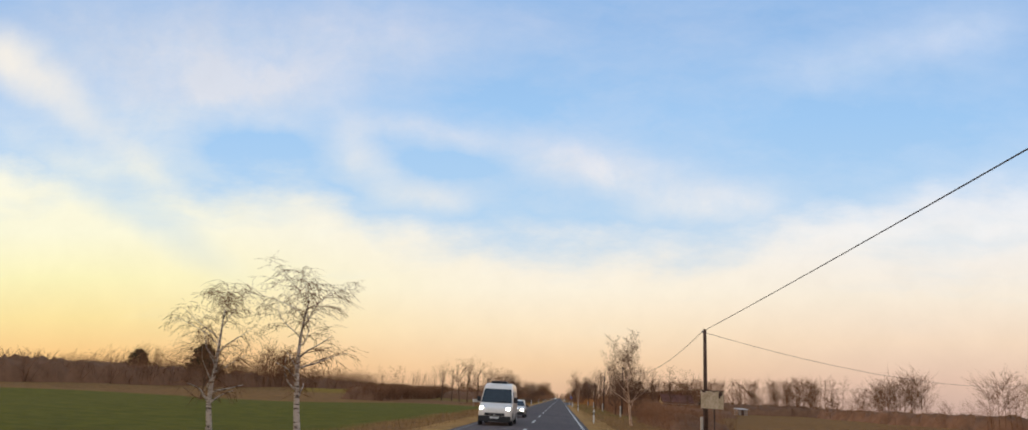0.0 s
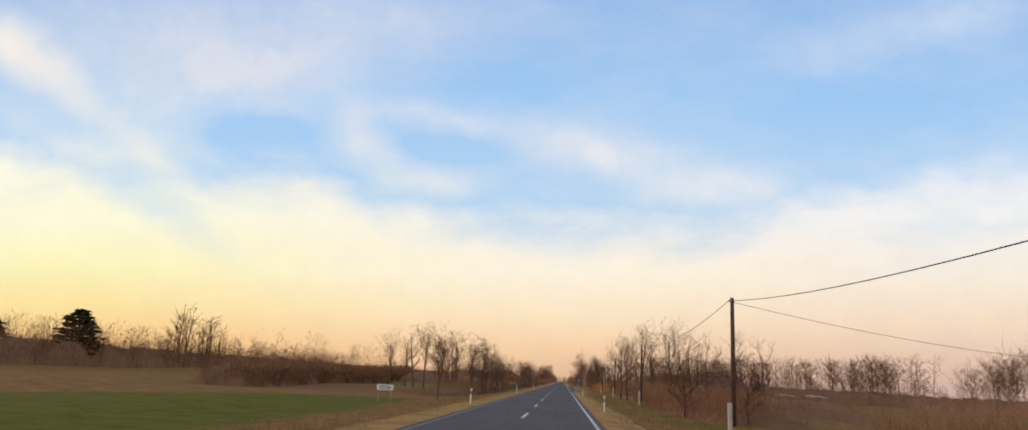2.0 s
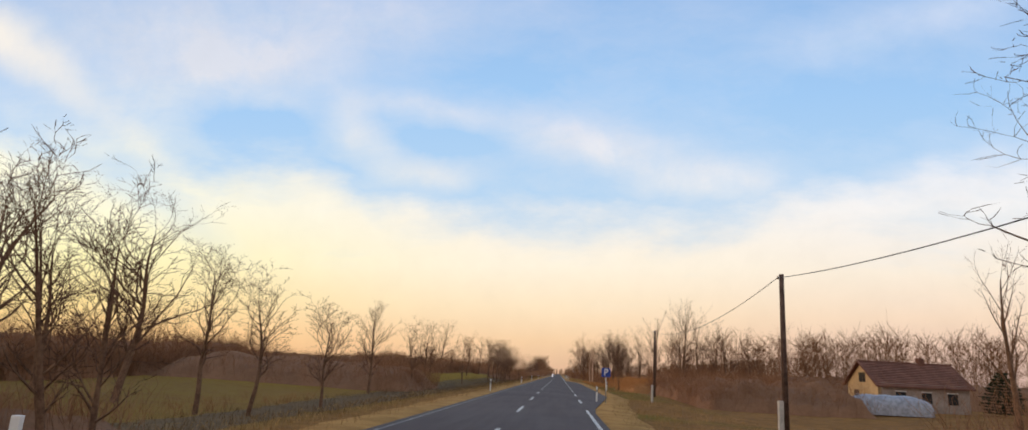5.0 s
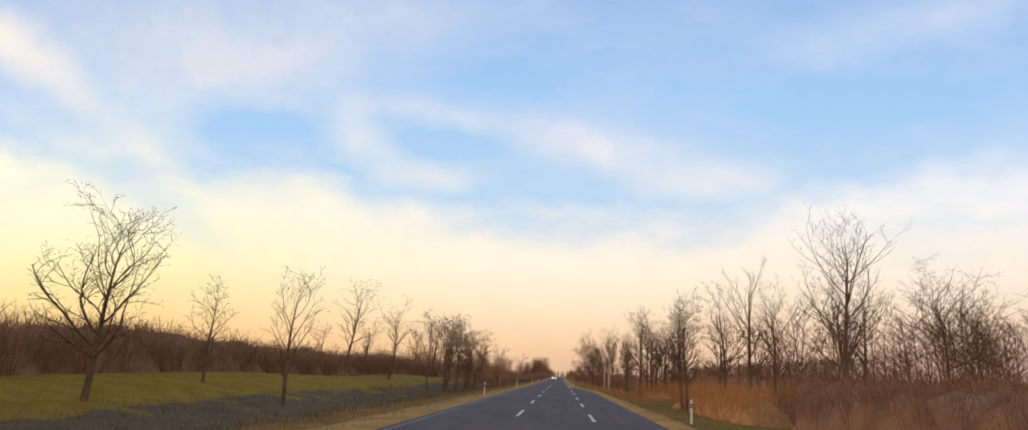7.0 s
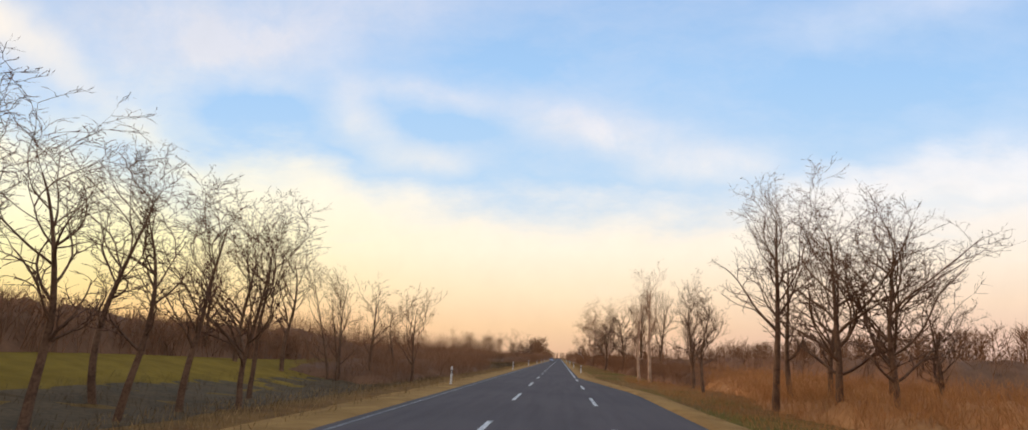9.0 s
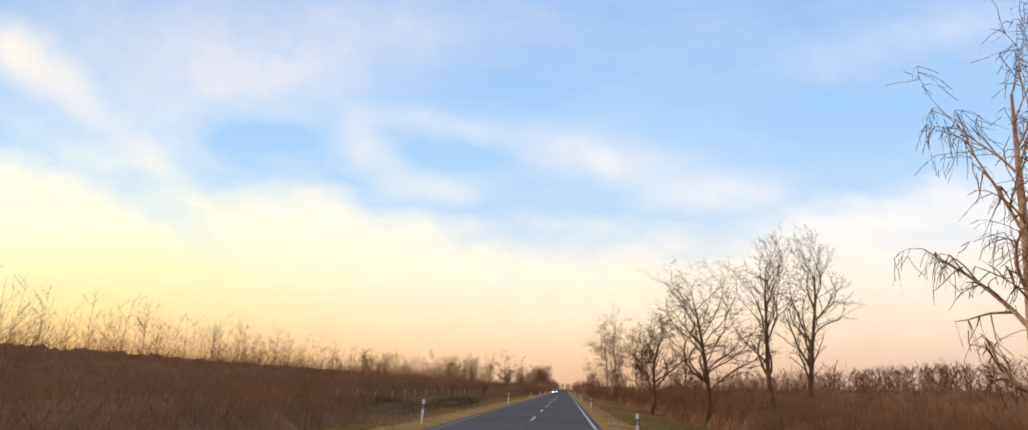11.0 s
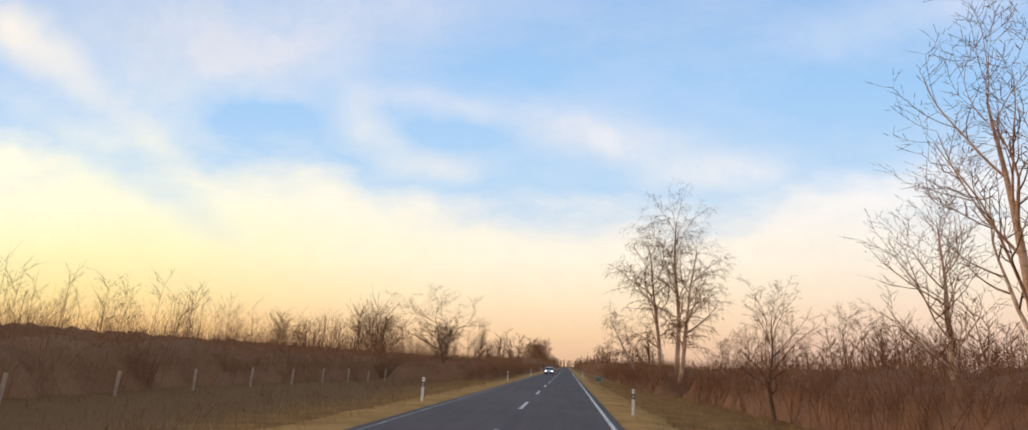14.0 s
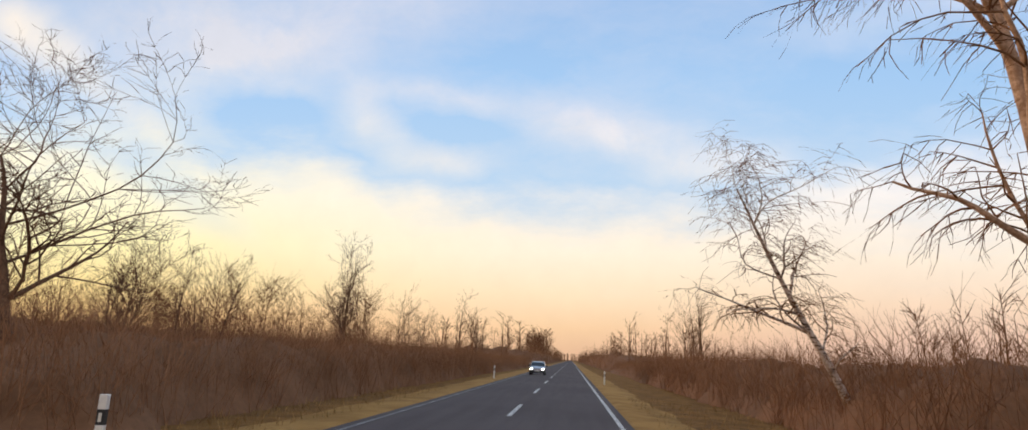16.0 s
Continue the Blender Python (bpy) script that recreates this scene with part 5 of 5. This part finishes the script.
def field_sign(x, y):
    t = thing("field_sign", pose(x, y, -0.58, 0, 0, 8), "small white board with illegible writing on low posts", "sign")
    part("board", fresh(box, -0.62, 0.62, -0.015, 0.015, 1.10, 1.51, 0.005), M_WHITE, t)
    for i, (a, b, z) in enumerate(((-0.48, 0.14, 1.41), (-0.48, -0.06, 1.31), (0.06, 0.46, 1.31), (-0.41, 0.36, 1.21))):
        part("writing_bar", fresh(box, a, b, -0.021, -0.016, z - 0.018, z + 0.018), M_BLACK, t, "line of illegible writing")
    for sx in (-0.46, 0.46):
        part("leg", fresh(box, sx - 0.03, sx + 0.03, 0.016, 0.07, 0, 1.45, 0.005), M_FENCE, t)
    return t


field_sign(-13.08, 107.04)


def letters(text, size, mat, parent, at):
    cu = bpy.data.curves.new("letters", "FONT")
    cu.body, cu.size, cu.align_x, cu.align_y, cu.extrude = text, size, "CENTER", "CENTER", 0.003
    ob = new("letters", cu)
    dg = bpy.context.evaluated_depsgraph_get()
    me = bpy.data.meshes.new_from_object(ob.evaluated_get(dg))
    bpy.data.objects.remove(ob)
    me.materials.append(mat)
    ob = new("letters", me)
    ob.parent = parent
    ob.matrix_basis = Matrix.Translation(at) @ pose(0, 0, 0, 90, 0, 0)
    return ob


def parking_sign(x, y):
    t = thing("parking_sign", pose(x, y, -0.25), "blue square parking sign with a white letter on a steel post", "road sign")
    part("post", fresh(cyl, (0, 0, 0), (0, 0, 2.62), 0.03, 0.03, 10), M_STEEL, t, smooth=True)
    plate = part("plate", fresh(box, -0.30, 0.30, -0.05, -0.032, 1.98, 2.58, 0.004), M_BLUE, t, "blue plate")
    letters("P", 0.62, M_WHITE, plate, (0, -0.055, 2.28))
    return t


parking_sign(3.18, 190.32)


def route_sign(x, y):
    t = thing("route_sign", pose(x, y, -0.2), "small green road number sign on a short post", "road sign")
    part("post", fresh(cyl, (0, 0, 0), (0, 0, 1.12), 0.03, 0.025, 10), M_STEEL, t, smooth=True)
    plate = part("plate", fresh(box, -0.31, 0.31, -0.045, -0.028, 0.66, 1.12, 0.004), M_GREEN, t, "green plate")
    for a, b, c, d in ((-0.30, 0.30, 1.092, 1.11), (-0.30, 0.30, 0.67, 0.688), (-0.30, -0.282, 0.69, 1.09), (0.282, 0.30, 0.69, 1.09)):
        part("border", fresh(box, a, b, -0.049, -0.046, c, d), M_WHITE, plate, "white border line")
    letters("51", 0.36, M_WHITE, plate, (0, -0.05, 0.89))
    return t


route_sign(3.3, 487.08)


def fence_post(x, y, h, lean):
    t = thing("fence_post", pose(x, y, float(ground_height(np.array(x), np.array(y))) - 0.1, 0, lean, 0), "weathered pale fence post in dry grass", "fence post", "fence posts")
    part("stake", fresh(box, -0.055, 0.055, -0.055, 0.055, 0, h + 0.1, 0.015), M_FENCE, t)
    return t


rng = random.Random(7)
y = 340.8
while y < 504:
    fence_post(-19.2 + rng.uniform(-0.1, 0.1), y, rng.uniform(1.02, 1.26), rng.uniform(0, 4))
    y += 6.06


def house(x, y):
    t = thing("house", pose(x, y, -0.4, 0, 0, 4), "low farmhouse with a brown tiled roof and ochre gable", "house")
    L, B, E, R = 9.2, 6.0, 2.9, 5.0

    def gable(bm, x0, x1):
        pts = [(-B / 2, 0), (B / 2, 0), (B / 2, E), (0, R - 0.15), (-B / 2, E)]
        a = [bm.verts.new((x0, p, z)) for p, z in pts]
        b = [bm.verts.new((x1, p, z)) for p, z in pts]
        bm.faces.new(a), bm.faces.new(b)
        for i in range(5):
            bm.faces.new((a[i], a[(i + 1) % 5], b[(i + 1) % 5], b[i]))
    part("gable_wall", fresh(gable, 0, 0.3), M_PLASTER, t, "ochre plastered gable wall")
    part("gable_wall", fresh(gable, L - 0.3, L), M_GREYWALL, t)
    for s in (-1, 1):
        w = part("side_wall", fresh(box, 0.3, L - 0.3, s * B / 2 - 0.15, s * B / 2 + 0.15 - 0.004, 0, E), M_GREYWALL, t, "grey plastered long wall")
        for wx in (2.2, 4.8, 7.4):
            win = part("window", fresh(box, wx - 0.5, wx + 0.5, s * (B / 2 + 0.15) - 0.02, s * (B / 2 + 0.15) + 0.02, 1.0, 2.1), M_GLASS, w, "dark window pane")
            part("window_frame", fresh(box, wx - 0.56, wx + 0.56, s * (B / 2 + 0.16) - 0.02, s * (B / 2 + 0.16) + 0.02, 2.1, 2.18, 0.005), M_WHITE, w)

        def slope(bm, s=s):
            rows, pts = 14, []
            for k in range(rows):
                for f, lift in ((k / rows, 0.10), ((k + 1) / rows, 0.04)):
                    pts.append((s * (B / 2 + 0.5) * (1 - f), (E - 0.35) + (R - E + 0.35) * f + lift))
            pts += [(0, R - 0.06), (s * (B / 2 + 0.5), E - 0.42)]
            a = [bm.verts.new((-0.4, p, z)) for p, z in pts]
            b = [bm.verts.new((L + 0.4, p, z)) for p, z in pts]
            bm.faces.new(a), bm.faces.new(b[::-1])
            for i in range(len(pts)):
                bm.faces.new((a[i], a[(i + 1) % len(pts)], b[(i + 1) % len(pts)], b[i]))
        part("roof", fresh(slope), M_TILE, t, "brown tiled roof slope")
    part("ridge", fresh(cyl, (-0.4, 0, R + 0.05), (L + 0.4, 0, R + 0.05), 0.10, 0.10, 10), M_TILE, t)
    part("gable_window", fresh(box, -0.03, 0.02, -0.75, 0.55, 2.9, 3.9, 0.01), M_GLASS, t, "dark loft opening")
    part("gable_door", fresh(box, -0.03, 0.02, 0.7, 1.7, 0.2, 2.1, 0.01), M_WOOD, t, "dark wooden door")
    part("chimney", fresh(box, 6.0, 6.6, -0.3, 0.3, R - 0.4, R + 0.65, 0.02), M_TILE, t)
    return t


house(31.92, 217.8)


def poly_tunnel(x, y):
    t = thing("poly_tunnel", pose(x, y, -0.4, 0, 0, -6), "low garden tunnel covered with grey-blue plastic sheet", "greenhouse")

    def arch(bm, n=12, rows=14):
        ring = []
        for j in range(rows + 1):
            f = j / rows
            xx = -3.6 + 7.2 * f
            k = 0.72 + 0.28 * min(1, 5 * f, 5 * (1 - f)) + 0.02 * math.sin(j * 2.1)
            ring.append([bm.verts.new((xx, 1.3 * k * math.cos(math.pi * i / n), 1.75 * k * math.sin(math.pi * i / n) ** 0.8)) for i in range(n + 1)])
        for a, b in zip(ring[:-1], ring[1:]):
            for i in range(n):
                bm.faces.new((a[i], a[i + 1], b[i + 1], b[i]))
        bm.faces.new(ring[0]), bm.faces.new(ring[-1])
    part("sheet", fresh(arch), M_SHEET, t, smooth=True)
    for xx in (-2.4, 0.0, 2.4):
        def hoop(bm, xx=xx):
            for i in range(10):
                a0, a1 = math.pi * i / 10, math.pi * (i + 1) / 10
                cyl(bm, (xx, 1.33 * math.cos(a0), 1.80 * math.sin(a0) ** 0.8), (xx, 1.33 * math.cos(a1), 1.80 * math.sin(a1) ** 0.8), 0.02, 0.02, 6)
        part("hoop", fresh(hoop), M_STEEL, t)
    return t


poly_tunnel(29.8, 208.2)
m = thing("concrete_slab", pose(46.2, 208.8, -0.45), "pale slab lying by the garden", "slab")
part("slab", fresh(box, -0.9, 0.9, -0.4, 0.4, 0, 0.4, 0.03), M_CONCRETE, m)


def shed(x, y, w, label):
    t = thing("shed", pose(x, y, -0.4, 0, 0, 12), label, "shed")
    part("wall", fresh(box, -w / 2, w / 2, -1.2, 1.2, 0, 1.7, 0.02), M_GREYWALL, t)

    def lid(bm):
        box(bm, -w / 2 - 0.3, w / 2 + 0.3, -1.5, 1.5, 1.72, 1.82, 0.02)
        for v in bm.verts:
            v.co.z += 0.12 * v.co.y
    part("roof", fresh(lid), M_CONCRETE, t, "pale sheet roof")
    part("door", fresh(box, -0.4, 0.4, -1.23, -1.20, 0, 1.6, 0.005), M_WOOD, t)
    return t


shed(40.8, 186.0, 2.6, "small garden shed with a pale sheet roof")
shed(52.8, 204.0, 3.0, "small garden shed with a pale sheet roof")

# ------------------------------------------------------------------ vehicles, seen from the front, nose towards -y


def vehicle(name, x, y, label, L, B, stations, belt_z, tuck, screen, sides, lights, grille, bumper, wheels, wheel_r, paint, roof_unit=None, mirrors=(0.9, 1.1), rails=False, seams=(), strip_z=0.6):
    t = thing(name, pose(x, y, road_z(x) + 0.003), label, "van" if name == "van" else "car")

    top = max(p[1] for p in stations)

    def half(z, w=B / 2):
        return w * (1 - (tuck * (z - belt_z) / (top - belt_z) if z > belt_z else 0))

    def shell(bm):
        rings = []
        for p, zt, w in stations:
            zb, ring = 0.26, []
            for k, inset in ((0.0, 0.94), (0.10, 0.99), (0.35, 1.0), (0.6, 1.0), (0.8, 0.995), (0.91, 0.975), (0.97, 0.93), (1.0, 0.84)):
                z = zb + (zt - zb) * k
                ring.append((half(z, w * B / 2) * inset, z))
            ring.append((half(zt, w * B / 2) * 0.45, zt + 0.012))
            pts = [(x, z) for x, z in ring] + [(-x, z) for x, z in reversed(ring)]
            rings.append([bm.verts.new((x, p, z)) for x, z in pts])
        n = len(rings[0])
        for a, b in zip(rings[:-1], rings[1:]):
            for i in range(n):
                bm.faces.new((a[i], a[(i + 1) % n], b[(i + 1) % n], b[i]))
        bm.faces.new(rings[0]), bm.faces.new(rings[-1][::-1])
    body = part("body", fresh(shell), paint, t, smooth=True)

    def pane(bm, corners, nrm, thick=0.012):
        nrm = Vector(nrm).normalized() * thick
        a = [bm.verts.new(Vector(c) + nrm) for c in corners]
        b = [bm.verts.new(Vector(c) - nrm) for c in corners]
        bm.faces.new(a), bm.faces.new(b[::-1])
        for i in range(len(a)):
            bm.faces.new((a[i], a[(i + 1) % len(a)], b[(i + 1) % len(a)], b[i]))
        bmesh.ops.bevel(bm, geom=bm.edges[:], offset=0.008, segments=1, affect="EDGES")

    (y0, z0), (y1, z1) = screen
    slope = Vector((0, -(z1 - z0), y1 - y0))
    part("windscreen", fresh(pane, [(-half(z0) * 0.94, y0, z0), (half(z0) * 0.94, y0, z0), (half(z1) * 0.90, y1, z1), (-half(z1) * 0.90, y1, z1)], slope), M_GLASS, t, "dark windscreen")
    for s in (-1, 1):
        for pts in sides:
            part("side_window", fresh(pane, [(s * (half(z) - 0.004), p, z) for p, z in pts], (s, 0, 0.1)), M_GLASS, t, "dark side window")
        lx, ly, lz, lw, lh = lights
        lamp = part("headlight", fresh(box, s * lx - lw / 2, s * lx + lw / 2, ly - 0.05, ly + 0.12, lz - lh / 2, lz + lh / 2, 0.03), M_REFLECT, t, "clear headlight cover")
        part("bulb", fresh(box, s * lx - lw * 0.30, s * lx + lw * 0.30, ly - 0.07, ly - 0.052, lz - lh * 0.34, lz + lh * 0.34, 0.005), M_LAMP, lamp, "lit lamp")
        mz, my = mirrors[1], mirrors[0]
        part("mirror", fresh(box, s * (B / 2 + 0.12) - 0.11, s * (B / 2 + 0.12) + 0.11, my - 0.06, my + 0.06, mz - 0.1, mz + (0.22 if name == "van" else 0.06), 0.03), M_BLACK, t, "black door mirror")
        for wy in wheels:
            w = part("wheel", fresh(cyl, (s * (B / 2 - 0.20), wy, wheel_r), (s * (B / 2 + 0.006), wy, wheel_r), wheel_r, wheel_r, 24), M_RUBBER, t, "black tyre")
            part("rim", fresh(cyl, (s * (B / 2 + 0.004), wy, wheel_r), (s * (B / 2 + 0.016), wy, wheel_r), wheel_r * 0.62, wheel_r * 0.55, 18), M_STEEL, w, "steel wheel rim")
        if rails:
            part("roof_rail", fresh(box, s * half(top) * 0.86 - 0.02, s * half(top) * 0.86 + 0.02, 1.75, 3.9, top + 0.01, top + 0.05, 0.01), M_BLACK, t, "black roof rail")
    g0, g1, gw, gy = grille
    g = part("grille", fresh(box, -gw / 2, gw / 2, gy - 0.03, gy + 0.08, g0, g1, 0.02), M_BLACK, t, "black grille")
    part("badge", fresh(cyl, (0, gy - 0.05, (g0 + g1) / 2), (0, gy - 0.031, (g0 + g1) / 2), 0.05, 0.05, 12), M_STEEL, g, "plain round badge")
    b0, b1, by = bumper
    bp = part("bumper", fresh(box, -B / 2 * 0.95, B / 2 * 0.95, by - 0.05, by + 0.25, b0, b1, 0.05), M_BLACK, t, "dark front bumper")
    part("number_plate", fresh(box, -0.26, 0.26, by - 0.066, by - 0.052, (b0 + b1) / 2 + 0.02, (b0 + b1) / 2 + 0.13, 0.003), M_PLATE, bp, "blank white plate")
    for s in (-1, 1):
        part("wiper", fresh(cyl, (s * 0.05, y0 - 0.03, z0 + 0.03), (s * 0.05 + 0.55, y0 + (y1 - y0) * 0.15 - 0.035, z0 + (z1 - z0) * 0.15 + 0.02), 0.008, 0.006, 6), M_BLACK, t)
    for s in (-1, 1):
        for seam_y, z0s, z1s in seams:
            part("door_seam", fresh(box, s * (half(z0s) + 0.001) - 0.004, s * (half(z0s) + 0.001) + 0.004, seam_y - 0.008, seam_y + 0.008, z0s, z1s), M_BLACK, t, "dark door seam")
        part("side_strip", fresh(box, s * (B / 2 + 0.006) - 0.012, s * (B / 2 + 0.006) + 0.012, 1.3, L - 0.5, strip_z - 0.05, strip_z + 0.05, 0.008), M_BLACK if name != "van" else paint, t, "side rubbing strip")
        for wy in wheels:
            # no recess is cut: a black disc paints the shade of the wheel well
            part("wheel_well_disc", fresh(cyl, (s * (B / 2 - 0.12), wy, wheel_r + 0.02), (s * (B / 2 + 0.003), wy, wheel_r + 0.02), wheel_r + 0.07, wheel_r + 0.07, 24), M_BLACK, t, "black disc in place of the shaded wheel well")
    if roof_unit:
        part("roof_unit", fresh(box, *roof_unit, 0.07), M_BLACK, t, "black rounded unit on the roof")
    return t


vehicle("van", -3.85, 40.6, "white high-roof panel van with lit headlights", 5.5, 2.05,
        [(0.0, 0.70, 0.86), (0.03, 0.92, 0.92), (0.14, 1.04, 0.96), (0.45, 1.14, 0.99), (0.92, 1.27, 1.0), (1.25, 1.68, 1.0), (1.62, 2.13, 1.0), (1.82, 2.36, 1.0), (2.1, 2.45, 1.0), (2.8, 2.48, 1.0),
         (5.2, 2.48, 1.0), (5.42, 2.42, 0.99), (5.5, 2.25, 0.96)],
        1.15, 0.13, ((0.93, 1.31), (1.585, 2.12)), [[(1.42, 1.36), (2.30, 1.34), (2.30, 1.98), (1.80, 1.98)]],
        (0.80, 0.10, 0.93, 0.30, 0.34), (0.56, 0.72, 1.2, 0.01), (0.22, 0.55, 0.0), (0.95, 4.35), 0.34, M_VANPAINT,
        roof_unit=(-0.50, 0.50, 2.15, 2.95, 2.46, 2.62), mirrors=(1.45, 1.42), seams=((1.30, 0.5, 1.3), (2.36, 0.45, 2.2), (3.55, 0.45, 2.2)), strip_z=0.72)
CAR = dict(L=4.3, B=1.72, belt_z=0.90, tuck=0.20,
           stations=[(0.0, 0.58, 0.84), (0.03, 0.68, 0.92), (0.2, 0.76, 0.97), (0.6, 0.84, 1.0), (1.05, 0.91, 1.0), (1.35, 1.12, 1.0), (1.72, 1.35, 1.0), (2.05, 1.42, 1.0), (2.8, 1.44, 1.0),
                     (3.7, 1.41, 1.0), (4.0, 1.28, 0.99), (4.22, 0.98, 0.97), (4.3, 0.70, 0.93)],
           screen=((1.08, 0.95), (1.69, 1.345)),
           sides=[[(1.55, 0.97), (2.35, 0.95), (2.35, 1.31), (1.98, 1.31)], [(2.42, 0.95), (3.25, 0.95), (3.25, 1.31), (2.42, 1.31)], [(3.32, 0.95), (3.92, 0.98), (3.75, 1.28), (3.32, 1.31)]],
           lights=(0.62, 0.06, 0.64, 0.34, 0.14), grille=(0.59, 0.67, 0.75, 0.02), bumper=(0.24, 0.50, 0.0), wheels=(0.85, 3.45), wheel_r=0.30, mirrors=(1.45, 0.98),
           seams=((1.40, 0.4, 0.9), (2.38, 0.4, 0.9), (3.28, 0.45, 0.9)), strip_z=0.55)
vehicle("estate_car", -3.75, 57.0, "white estate car with roof rails and lit headlights", paint=M_VANPAINT, rails=True, **CAR)
vehicle("oncoming_car", -3.6, 552.0, "silver hatchback car with bright headlights", paint=M_SILVER, **CAR)
